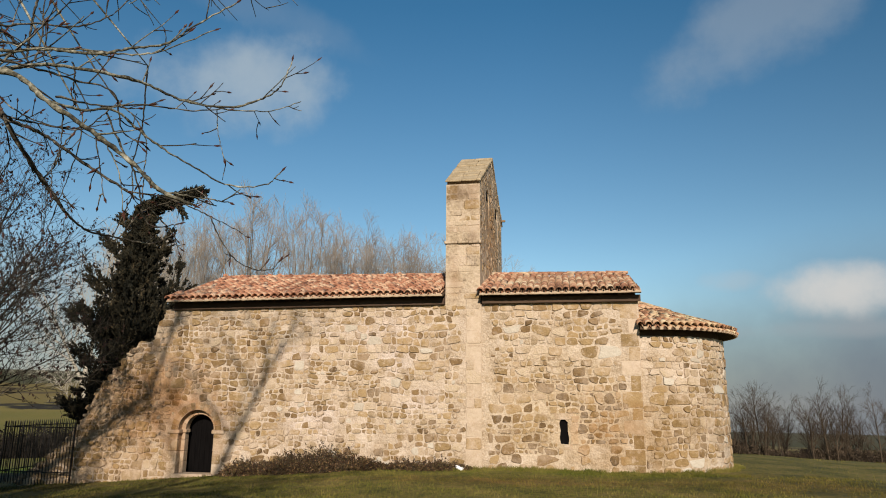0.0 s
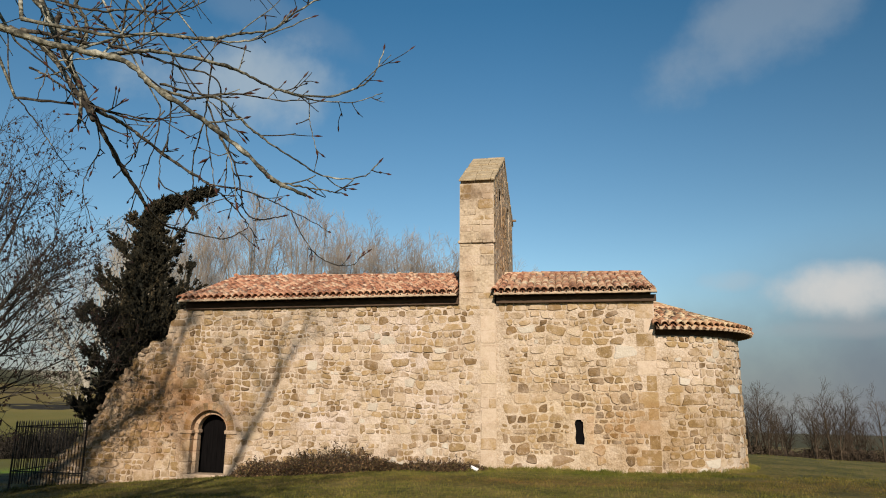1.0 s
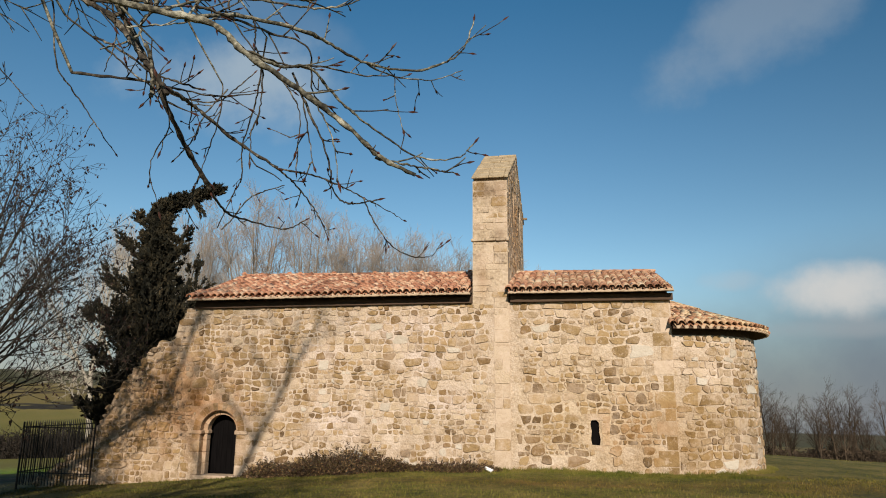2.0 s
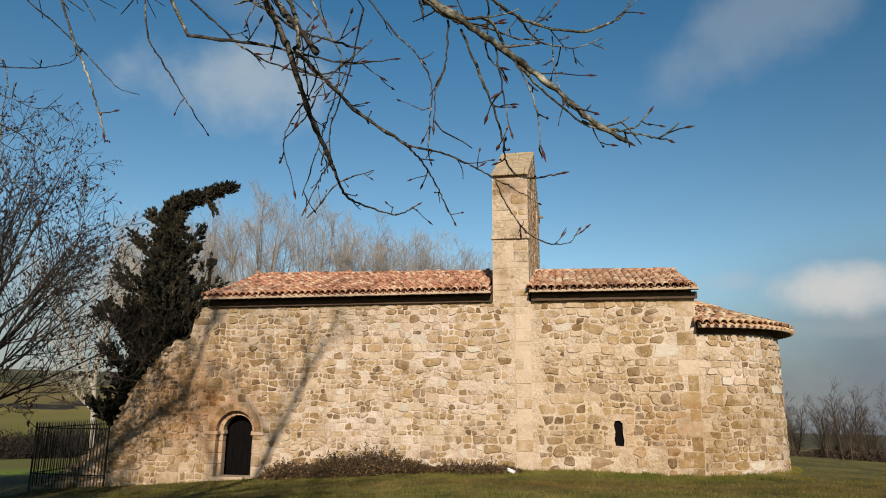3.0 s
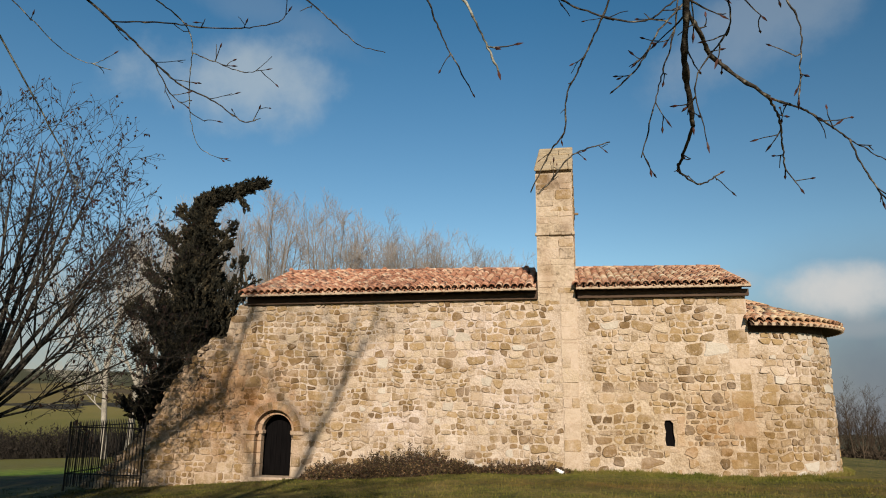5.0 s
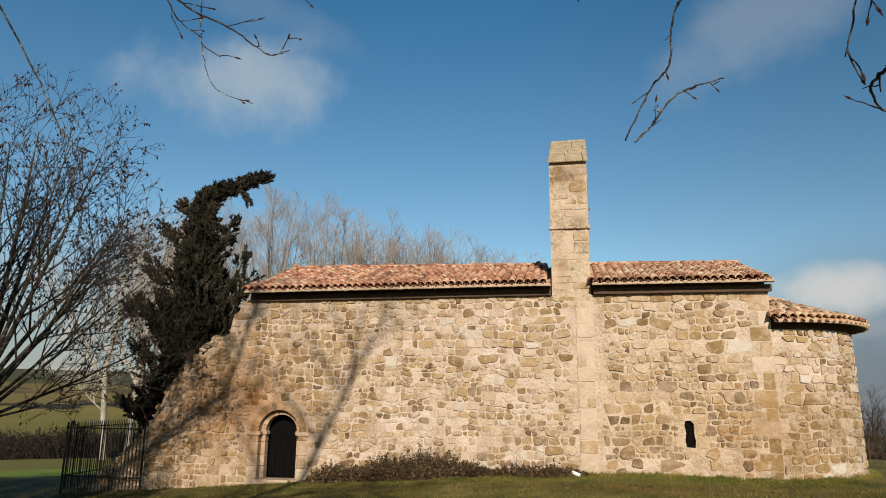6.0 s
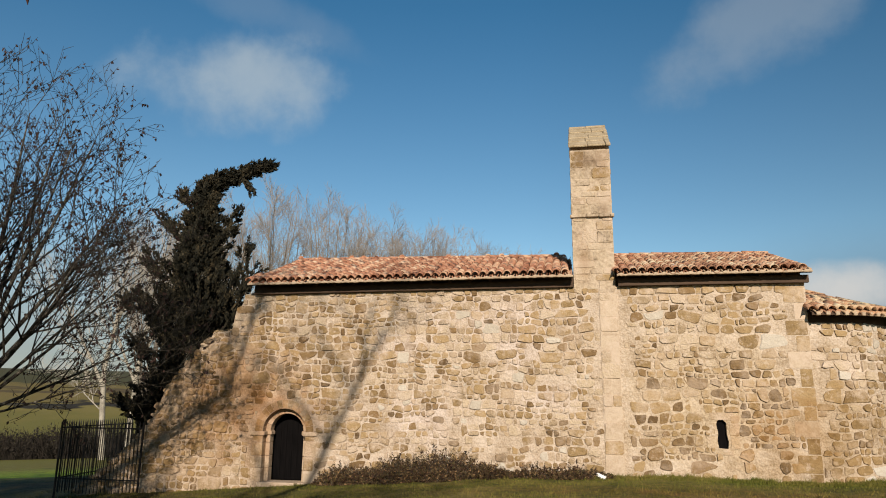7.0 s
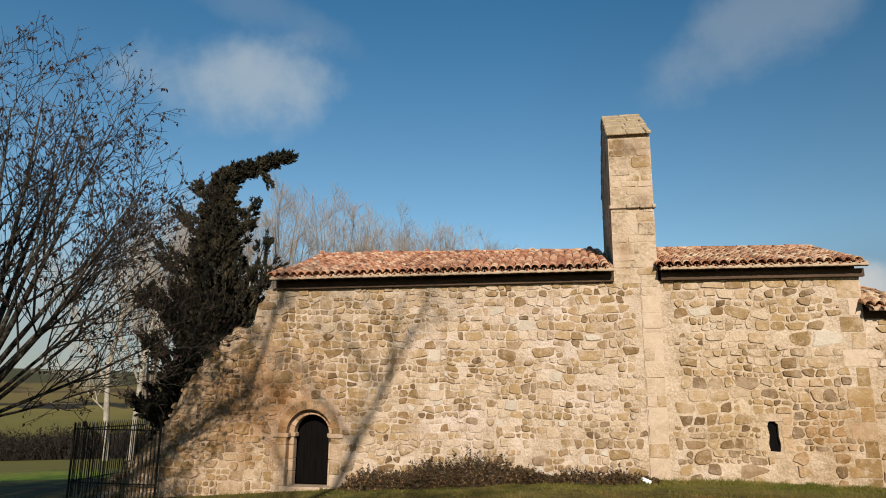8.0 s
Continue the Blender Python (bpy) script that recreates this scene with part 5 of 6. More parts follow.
def build_plane_tree():
    """A many-stemmed bare tree with a few dead leaves still on it."""
    rng = random.Random(29)
    base = Vector((-15.95, -5.75, h(-15.95, -5.75) - 0.3))
    tree = thing("plane_tree", "bare spreading tree with a few dead brown leaves", "tree")
    trunk, crown, tips = Tubes(), Tubes(), []
    spec = [(7, 3.0, 36, 0.05, 0.08, 0.32), (6, 1.5, 38, 0.05, 0.11, 0.15), (4, 0.6, 44, 0.04, 0.15, 0.12)]
    fork_at = base + Vector((0.1, 0.05, 3.15))
    trunk.add([base, base + Vector((0.05, 0, 1.5)), fork_at, fork_at + Vector((0, 0, 0.3))], [0.3, 0.24, 0.21, 0.1], 8)
    stems = [((0.10, 0.05, 1), 7.7, 0.10), ((0.35, 0.15, 1), 7.0, 0.085), ((0.75, 0.0, 1), 6.0, 0.075), ((1.0, -0.2, 0.8), 5.3, 0.062), ((1.0, 0.25, 0.45), 4.8, 0.05), ((-0.5, 0.2, 1), 7, 0.085), ((0.3, -0.5, 1), 6.6, 0.08), ((-0.8, -0.3, 0.8), 5.5, 0.07), ((0.1, 0.8, 0.9), 6, 0.07), ((1.0, 0.05, 0.12), 3.6, 0.035), ((0.55, 0.3, 1), 6.3, 0.07), ((0.9, 0.3, 0.9), 5.5, 0.055), ((0.2, -0.2, 1), 7.0, 0.075), ((0.45, -0.1, 1), 6.9, 0.075), ((0.05, 0.3, 1), 7.8, 0.085), ((0.95, -0.1, 0.6), 5.4, 0.05), ((-0.15, 0.1, 1), 7.6, 0.085), ((-0.3, -0.2, 1), 7.2, 0.08)]
    for way, ln, r in stems:
        pts = limb(fork_at + Vector((0, 0, rng.uniform(-0.6, 0.15))), way, ln, rng, 8, 0.045, 0.02)
        grow((trunk, crown), pts, r * 1.05, 0.014, 0, 3, rng, spec, tips, 0.008)
    leaves = Tubes()
    for pts in tips:
        if rng.random() < 0.9:
            for _ in range(rng.choice((1, 1, 2, 4))):
                p, d = along(pts, rng.uniform(0.3, 1))
                leaves.leaf(p, (Vector((0, 0, -1)) + rand_unit(rng) * 0.7).normalized(), rand_unit(rng), rng.uniform(0.05, 0.13), rng.uniform(0.04, 0.10))
    trunk.link("trunk", [BARK_DARK], tree)
    crown.link("crown", [TWIG_DARK], tree, smooth=False)
    tagged(leaves.link("dead_leaf", [DRY_LEAF], tree, "shrivelled brown leaves", smooth=False), kind="stuff")


build_plane_tree()


def build_overhanging_tree():
    """The tree whose boughs hang over the walk: trunk to the left of it, low sprays of budding twigs."""
    rng = random.Random(41)
    tree = thing("poplar_tree", "large leafless poplar with low boughs of red-budded twigs", "tree")
    trunk, boughs, twigs, pale, buds = Tubes(), Tubes(), Tubes(), Tubes(), Tubes()
    base = Vector((-7.4, -19.6, h(-7.4, -19.6) - 0.3))
    stem = [base, base + Vector((0.25, 0.05, 2.2)), base + Vector((1.1, 0.2, 5.4)), base + Vector((2.5, 0.35, 8.9)), base + Vector((3.9, 0.4, 11.8)), base + Vector((4.2, 0.4, 14.0))]
    trunk.add(stem, [0.34, 0.26, 0.17, 0.12, 0.07, 0.02], 9)

    def twiggy(pts, r0, r1, count, reach, sag, bark, tiny=1):
        """A fine branch with crooked side twigs that carry pointed buds."""
        n = len(pts)
        line = Tubes()
        r0, r1 = r0 * 0.8, r1 * 0.85
        if bark is BARK:
            reach = reach * 1.3
        line.add(pts, [(r0 + (r1 - r0) * k / (n - 1)) * rng.choice((0.86, 0.95, 1.0, 1.08, 1.3)) for k in range(n)], 7)
        line.link("branch", [bark], tree)
        count = max(1, round(count * 0.72))
        for k in range(count):
            f = 0.1 + 0.88 * (k + rng.random()) / count
            p, d = along(pts, min(0.99, f))
            way = (fork(rng, d, 48) + Vector((0, 0, sag))).normalized()
            ln = reach * rng.uniform(0.2, 1.5) * (1.1 - 0.4 * f)
            sub = limb(p, way, ln, rng, 6, 0.09, 0.04)
            r = max(0.0032, (r0 + (r1 - r0) * f) * 0.5)
            (pale if bark is BARK and rng.random() < 0.6 else twigs).add(sub, [r + (0.0020 - r) * q / 6 for q in range(7)], 4)
            for q in range(tiny):
                p2, d2 = along(sub, rng.uniform(0.25, 0.97))
                w2 = fork(rng, d2, 45)
                s2 = limb(p2, w2, rng.uniform(0.02, 0.11), rng, 3, 0.25)
                twigs.add(s2, [0.003, 0.0027, 0.0023, 0.0018], 3)
                bud(s2[-1], (s2[-1] - s2[-2]).normalized())
            bud(sub[-1], (sub[-1] - sub[-2]).normalized())
        bud(pts[-1], (pts[-1] - pts[-2]).normalized())

    def bud(p, d):
        if rng.random() < 0.35:
            return
        ln = rng.uniform(0.018, 0.042)
        buds.add([p - d * 0.002, p + d * ln * 0.4, p + d * ln], [0.002, 0.0056, 0.0008], 4)

    def smooth_line(points, steps):
        """A bent line through a few places, with small crooks."""
        pts = [Vector(p) for p in points]
        ext = [pts[0] * 2 - pts[1]] + pts + [pts[-1] * 2 - pts[-2]]
        made = []
        for i in range(len(pts) - 1):
            a, b, c, d = ext[i], ext[i + 1], ext[i + 2], ext[i + 3]
            for k in range(steps):
                t = k / steps
                made.append(0.5 * (2 * b + (c - a) * t + (2 * a - 5 * b + 4 * c - d) * t * t + (3 * b - a - 3 * c + d) * t ** 3) + rand_unit(rng) * 0.003)
        return made + [pts[-1]]

    def hang(r0, r1, count, reach, sag, *points, bark=BARK_DARK):
        """A low bough through a few places."""
        twiggy(smooth_line(points, 8), r0, r1, count, reach, sag, bark)

    def carry(r0, r1, *points):
        """A great limb that carries boughs."""
        line, bough = smooth_line(points, 4), Tubes()
        bough.add(line, [r0 + (r1 - r0) * k / (len(line) - 1) for k in range(len(line))], 7)
        bough.link("bough", [BARK], tree)

    hang(0.017, 0.011, 5, 0.13, -0.1, (-0.17, -20.00, 3.73), (-0.05, -19.92, 3.48), (-0.02, -19.85, 3.37), (-0.01, -19.70, 3.25), (0.02, -19.58, 3.14), (0.04, -19.50, 3.06))
    hang(0.008, 0.004, 6, 0.1, -0.05, (0.04, -19.50, 3.06), (0.03, -19.30, 3.01), (0.05, -19.10, 3.02), (0.17, -18.90, 3.02), (0.27, -18.85, 3.08))
    hang(0.011, 0.008, 6, 0.12, -0.1, (-0.00, -19.90, 3.42), (0.01, -19.70, 3.43), (0.07, -19.60, 3.38), (0.14, -19.50, 3.32), (0.34, -19.42, 3.19))
    hang(0.006, 0.004, 5, 0.1, -0.05, (0.34, -19.42, 3.19), (0.48, -19.32, 3.18), (0.59, -19.24, 3.15), (0.70, -19.17, 3.10))
    hang(0.0045, 0.0025, 5, 0.09, -0.05, (0.70, -19.17, 3.10), (0.76, -19.14, 2.97), (0.84, -19.10, 2.86), (0.93, -19.06, 2.81), (1.03, -19.04, 2.81), (1.08, -19.03, 2.87))
    hang(0.0035, 0.002, 2, 0.06, -0.05, (0.70, -19.17, 3.10), (0.82, -19.12, 3.04), (0.90, -19.10, 2.99))
    hang(0.006, 0.0035, 6, 0.1, -0.1, (0.34, -19.42, 3.19), (0.40, -19.32, 3.13), (0.44, -19.20, 3.06), (0.47, -19.10, 2.98))
    hang(0.007, 0.0035, 7, 0.12, 0, (-0.80, -19.60, 4.02), (-0.61, -19.45, 3.86), (-0.48, -19.40, 3.74), (-0.32, -19.35, 3.66), (-0.10, -19.30, 3.62), (0.01, -19.30, 3.68), (0.12, -19.30, 3.77))
    hang(0.005, 0.003, 5, 0.06, -0.1, (0.08, -19.60, 3.98), (0.28, -19.55, 3.70), (0.40, -19.50, 3.57), (0.46, -19.47, 3.44), (0.45, -19.45, 3.29), (0.44, -19.43, 3.17))
    hang(0.017, 0.008, 6, 0.16, 0, (-0.29, -20.70, 3.59), (0.19, -20.55, 3.42), (0.36, -20.50, 3.38), (0.54, -20.45, 3.34), (0.64, -20.40, 3.25), (0.79, -20.35, 3.15), (0.96, -20.30, 3.02), (1.09, -20.27, 2.90), (1.20, -20.20, 2.85), bark=BARK)
    hang(0.005, 0.0025, 4, 0.08, 0, (1.07, -20.25, 2.90), (1.17, -20.20, 2.89), (1.26, -20.16, 2.88), (1.33, -20.14, 2.87), bark=BARK)
    hang(0.008, 0.003, 5, 0.13, 0, (0.64, -20.40, 3.25), (0.72, -20.30, 3.25), (0.79, -20.20, 3.29), (0.83, -20.10, 3.25), (0.90, -20.00, 3.19), (1.00, -19.88, 3.13), (1.13, -19.78, 3.07), (1.27, -19.70, 3.09), (1.34, -19.68, 3.16), bark=BARK)
    hang(0.011, 0.003, 8, 0.16, 0.05, (0.44, -20.47, 3.36), (0.53, -20.30, 3.47), (0.72, -20.10, 3.50), (0.78, -19.95, 3.52), (0.90, -19.85, 3.48), (1.08, -19.75, 3.48), (1.22, -19.68, 3.55), (1.29, -19.63, 3.64), (1.33, -19.61, 3.78), bark=BARK)
    hang(0.005, 0.0025, 6, 0.1, 0.05, (0.86, -19.88, 3.49), (0.94, -19.50, 3.59), (1.09, -19.30, 3.66), (1.22, -19.20, 3.75), bark=BARK)
    hang(0.007, 0.003, 6, 0.14, 0.05, (0.36, -20.50, 3.38), (0.45, -20.30, 3.55), (0.61, -20.15, 3.61), (0.74, -20.05, 3.63), (0.87, -20.00, 3.67), (1.08, -19.95, 3.78), bark=BARK)
    hang(0.009, 0.004, 9, 0.14, 0.05, (-0.26, -20.60, 3.54), (-0.08, -20.40, 3.56), (0.02, -20.30, 3.57), (0.12, -20.20, 3.67), (0.29, -20.10, 3.68))
    hang(0.006, 0.003, 8, 0.12, 0, (0.44, -20.47, 3.36), (0.45, -20.40, 3.48), (0.44, -20.30, 3.62), (0.50, -20.25, 3.74), bark=BARK)
    hang(0.0055, 0.003, 6, 0.06, -0.1, (0.68, -20.10, 3.33), (0.74, -20.05, 3.18), (0.78, -20.00, 3.08), (0.81, -19.98, 2.97), (0.82, -19.97, 2.89), (0.86, -19.96, 2.84), (0.92, -19.96, 2.83), (1.00, -19.96, 2.84))
    hang(0.0055, 0.003, 1, 0.03, -0.2, (-1.02, -19.45, 4.21), (-1.03, -19.35, 3.89), (-1.01, -19.25, 3.80), (-0.97, -19.15, 3.70), (-0.90, -19.08, 3.57), (-0.85, -19.02, 3.48))
    hang(0.0055, 0.0035, 1, 0.03, -0.2, (-0.90, -20.15, 3.69), (-0.79, -20.12, 3.41), (-0.73, -20.10, 3.27), (-0.68, -20.10, 3.16), (-0.63, -20.10, 3.03), bark=BARK)
    hang(0.0055, 0.002, 2, 0.05, 0, (-2.04, -19.05, 4.36), (-1.85, -19.00, 4.20), (-1.66, -19.00, 4.02), (-1.52, -19.00, 3.88), (-1.42, -19.00, 3.79), (-1.29, -19.00, 3.74))
    hang(0.009, 0.003, 8, 0.14, -0.05, (-3.36, -18.75, 4.51), (-2.97, -18.70, 4.17), (-2.79, -18.65, 3.99), (-2.64, -18.60, 3.86), (-2.44, -18.55, 3.76), (-2.28, -18.50, 3.65), (-2.18, -18.48, 3.67))
    hang(0.006, 0.0025, 6, 0.1, 0.05, (-3.04, -18.72, 4.24), (-2.71, -18.72, 4.20), (-2.42, -18.72, 4.14), (-2.17, -18.72, 4.12), (-2.00, -18.72, 4.14), (-1.94, -18.72, 4.20))
    hang(0.005, 0.002, 4, 0.08, -0.05, (-2.78, -18.80, 4.35), (-2.76, -18.48, 4.37), (-2.67, -18.48, 4.21), (-2.66, -18.48, 3.96), (-2.64, -18.48, 3.74), (-2.56, -18.48, 3.52), (-2.40, -18.48, 3.42), bark=BARK)
    hang(0.004, 0.002, 4, 0.07, 0.05, (-2.49, -18.76, 3.97), (-2.35, -18.74, 3.91), (-2.15, -18.72, 3.84), (-2.03, -18.70, 3.94))
    hang(0.005, 0.0025, 4, 0.08, -0.05, (-2.80, -18.65, 4.00), (-2.69, -18.62, 3.80), (-2.59, -18.60, 3.72))
    hang(0.004, 0.002, 3, 0.08, 0, (-3.77, -18.90, 4.50), (-3.46, -18.85, 4.20), (-3.27, -18.82, 4.02), (-3.09, -18.80, 3.93), (-2.95, -18.80, 3.98), bark=BARK)
    hang(0.0068, 0.0048, 8, 0.07, -0.05, (-0.09, -18.75, 4.31), (-0.19, -18.60, 4.10), (-0.26, -18.50, 3.99), (-0.34, -18.42, 3.85), (-0.40, -18.36, 3.74), (-0.42, -18.30, 3.55), (-0.50, -18.24, 3.46), (-0.62, -18.20, 3.23))
    hang(0.0045, 0.0025, 6, 0.09, -0.1, (0.03, -19.45, 3.64), (0.01, -19.42, 3.49), (-0.04, -19.40, 3.33), (-0.08, -19.40, 3.19), (-0.14, -19.40, 2.98))
    hang(0.005, 0.003, 5, 0.08, -0.05, (0.06, -19.45, 3.61), (-0.05, -19.45, 3.49), (-0.13, -19.42, 3.36), (-0.23, -19.40, 3.27))
    hang(0.0035, 0.002, 3, 0.06, -0.1, (0.68, -20.35, 3.21), (0.67, -20.33, 3.08), (0.64, -20.32, 3.00), (0.63, -20.30, 2.90))
    hang(0.0035, 0.002, 3, 0.06, -0.1, (0.82, -20.33, 3.13), (0.84, -20.30, 2.99), (0.86, -20.28, 2.87))
    hang(0.0035, 0.002, 4, 0.06, -0.1, (0.87, -20.33, 3.09), (0.93, -20.30, 2.96), (0.95, -20.28, 2.81), bark=BARK)
    hang(0.003, 0.002, 3, 0.05, -0.1, (0.99, -19.70, 3.50), (0.99, -19.68, 3.39), (1.02, -19.65, 3.25), bark=BARK)
    hang(0.004, 0.002, 3, 0.06, -0.1, (0.02, -20.30, 3.57), (0.01, -20.25, 3.45), (-0.06, -20.20, 3.34))
    hang(0.004, 0.002, 4, 0.06, -0.1, (0.07, -19.99, 3.34), (0.08, -19.95, 3.20), (-0.02, -19.90, 3.05), (0.01, -19.85, 2.86))
    hang(0.0045, 0.002, 6, 0.1, -0.05, (0.09, -20.30, 3.46), (0.20, -20.28, 3.47), (0.33, -20.25, 3.49), (0.42, -20.20, 3.53), bark=BARK)
    hang(0.008, 0.003, 7, 0.14, -0.05, (-0.46, -19.90, 3.52), (-0.16, -19.80, 3.50), (0.00, -19.75, 3.47), (0.16, -19.70, 3.45), (0.33, -19.65, 3.48))
    hang(0.005, 0.003, 2, 0.05, 0, (-3.45, -18.70, 3.69), (-3.34, -18.65, 3.48), (-3.28, -18.62, 3.34), (-3.22, -18.60, 3.25), (-3.13, -18.60, 3.17), bark=BARK)
    hang(0.009, 0.004, 10, 0.16, 0.05, (0.19, -20.60, 3.47), (0.49, -20.50, 3.43), (0.65, -20.45, 3.45), (0.84, -20.40, 3.44), (0.91, -20.30, 3.51), (1.02, -20.20, 3.58), (1.06, -20.10, 3.71), (1.21, -20.00, 3.88), bark=BARK)
    hang(0.007, 0.003, 9, 0.14, 0.05, (0.02, -20.40, 3.71), (0.26, -20.30, 3.68), (0.34, -20.20, 3.74), (0.46, -20.10, 3.77), (0.55, -20.00, 3.87), (0.66, -19.95, 4.03))
    hang(0.006, 0.003, 7, 0.12, -0.05, (0.59, -20.30, 3.32), (0.66, -20.10, 3.36), (0.74, -19.90, 3.45), (0.85, -19.70, 3.50), (0.95, -19.55, 3.57))
    hang(0.005, 0.0025, 5, 0.1, 0.05, (0.56, -20.40, 3.43), (0.53, -20.35, 3.58), (0.47, -20.30, 3.75), (0.42, -20.25, 3.93))
    hang(0.006, 0.003, 7, 0.12, -0.05, (0.49, -20.50, 3.39), (0.56, -20.40, 3.40), (0.66, -20.30, 3.39), (0.78, -20.20, 3.37), (0.77, -20.10, 3.24), (0.82, -20.00, 3.20))
    hang(0.016, 0.011, 3, 0.08, 0, (-0.30, -20.15, 3.74), (-0.13, -20.15, 3.64), (-0.03, -20.15, 3.54), (0.07, -20.15, 3.41), (0.12, -20.15, 3.35), (0.19, -20.15, 3.25))
    hang(0.014, 0.011, 3, 0.1, 0, (-0.30, -20.15, 4.00), (-0.18, -20.15, 3.86), (-0.09, -20.15, 3.77), (-0.04, -20.15, 3.70), (0.07, -20.15, 3.66), bark=BARK)
    hang(0.013, 0.01, 2, 0.06, 0, (-0.05, -20.15, 3.79), (-0.06, -20.15, 3.72), (-0.04, -20.15, 3.64), (-0.10, -20.15, 3.61))
    hang(0.008, 0.004, 3, 0.08, 0, (0.09, -20.15, 3.63), (0.04, -20.15, 3.57), (0.04, -20.15, 3.52), (-0.03, -20.15, 3.49), (-0.13, -20.15, 3.47), bark=BARK)
    hang(0.01, 0.009, 1, 0.05, 0, (0.07, -20.15, 3.48), (0.11, -20.15, 3.38), (0.12, -20.15, 3.30), (0.12, -20.15, 3.24), bark=BARK)
    hang(0.01, 0.006, 4, 0.1, 0, (0.10, -20.15, 3.63), (0.09, -20.15, 3.73), (0.04, -20.15, 3.81), (0.02, -20.15, 3.83), (0.05, -20.15, 3.90), (0.09, -20.15, 3.97), bark=BARK)
    hang(0.008, 0.005, 3, 0.1, 0, (0.12, -20.15, 3.76), (0.18, -20.15, 3.71), (0.24, -20.15, 3.65), (0.29, -20.15, 3.58))
    hang(0.007, 0.006, 4, 0.08, 0, (0.30, -20.15, 3.95), (0.29, -20.15, 3.89), (0.28, -20.15, 3.78), (0.28, -20.15, 3.67), (0.28, -20.15, 3.60))
    hang(0.01, 0.007, 4, 0.1, 0, (-0.10, -20.15, 3.97), (-0.03, -20.15, 3.86), (0.03, -20.15, 3.75), (0.08, -20.15, 3.65))
    hang(0.005, 0.003, 3, 0.06, 0, (0.52, -20.15, 3.56), (0.54, -20.15, 3.50), (0.54, -20.15, 3.44), (0.56, -20.15, 3.38))
    hang(0.006, 0.004, 5, 0.08, 0, (-0.17, -20.15, 3.53), (-0.04, -20.15, 3.46), (0.11, -20.15, 3.35), (0.20, -20.15, 3.31), (0.33, -20.15, 3.26))
    hang(0.013, 0.01, 3, 0.08, 0, (-0.24, -20.15, 3.72), (-0.11, -20.15, 3.69), (0.02, -20.15, 3.65), (0.12, -20.15, 3.62))
    hang(0.0065, 0.004, 6, 0.05, 0.05, (-0.58, -18.22, 3.21), (-0.50, -18.22, 3.29), (-0.40, -18.22, 3.42), (-0.29, -18.20, 3.48), (-0.16, -18.18, 3.52))
    carry(0.13, 0.03, (-6.3, -19.4, 5.1), (-4.6, -19.8, 5.9), (-3.0, -20.0, 5.8), (-1.5, -20.1, 5.4), (0.0, -20.0, 5.2), (1.2, -19.9, 5.0))
    carry(0.027, 0.0145, (-1.07, -20.07, 5.34), (-0.58, -20.03, 4.49), (-0.17, -20.00, 3.73))
    carry(0.012, 0.0059, (-1.70, -20.09, 5.45), (-1.21, -19.82, 4.72), (-0.80, -19.60, 4.02))
    carry(0.012, 0.0043, (-0.82, -20.05, 5.31), (-0.33, -19.80, 4.65), (0.08, -19.60, 3.98))
    carry(0.027, 0.0145, (-1.19, -20.08, 5.36), (-0.69, -20.42, 4.41), (-0.29, -20.70, 3.59))
    carry(0.014, 0.0076, (-1.16, -20.08, 5.35), (-0.67, -20.36, 4.38), (-0.26, -20.60, 3.54))
    carry(0.014, 0.0076, (-0.71, -20.05, 5.29), (-0.21, -20.35, 4.31), (0.19, -20.60, 3.47))
    carry(0.012, 0.0059, (-0.88, -20.06, 5.32), (-0.39, -20.25, 4.47), (0.02, -20.40, 3.71))
    carry(0.012, 0.0047, (-1.92, -20.07, 5.51), (-1.43, -19.73, 4.87), (-1.02, -19.45, 4.21))
    carry(0.012, 0.0047, (-1.80, -20.08, 5.48), (-1.31, -20.12, 4.52), (-0.90, -20.15, 3.69))
    carry(0.012, 0.0047, (-2.94, -20.00, 5.78), (-2.45, -19.48, 5.06), (-2.04, -19.05, 4.36))
    carry(0.014, 0.0076, (-4.26, -19.84, 5.88), (-3.77, -19.24, 5.19), (-3.36, -18.75, 4.51))
    carry(0.012, 0.0043, (-3.68, -19.91, 5.84), (-3.18, -19.30, 5.07), (-2.78, -18.80, 4.35))
    carry(0.012, 0.0034, (-4.67, -19.78, 5.87), (-4.18, -19.30, 5.18), (-3.77, -18.90, 4.50))
    carry(0.012, 0.0038, (-0.99, -20.07, 5.33), (-0.49, -19.34, 4.87), (-0.09, -18.75, 4.31))
    carry(0.012, 0.0038, (-0.87, -20.06, 5.32), (-0.38, -19.72, 4.43), (0.03, -19.45, 3.64))
    carry(0.013, 0.0068, (-1.36, -20.09, 5.38), (-0.87, -19.99, 4.37), (-0.46, -19.90, 3.52))
    carry(0.012, 0.0043, (-4.35, -19.83, 5.88), (-3.86, -19.21, 4.68), (-3.45, -18.70, 3.69))
    tips = []
    spec = [(7, 2.4, 38, 0.05, 0.12, 0.3), (6, 1.1, 40, 0.05, 0.14, 0.2), (3, 0.5, 40, 0.03, 0.15, 0.2)]
    for f, way, ln, r in ((0.52, (-0.6, 0.3, 1), 5.0, 0.06), (0.6, (0.4, -0.4, 1), 4.6, 0.06), (0.68, (-0.9, 0.1, 0.8), 4.6, 0.06), (0.72, (0.5, 0.4, 0.9), 4.0, 0.05), (0.78, (-0.5, -0.3, 1), 4.4, 0.05), (0.84, (0.7, 0.3, 1), 3.4, 0.045), (0.9, (-0.4, -0.5, 1), 3.4, 0.04), (0.97, (0.3, 0.1, 1), 2.4, 0.03)):
        p, d = along(stem, f)
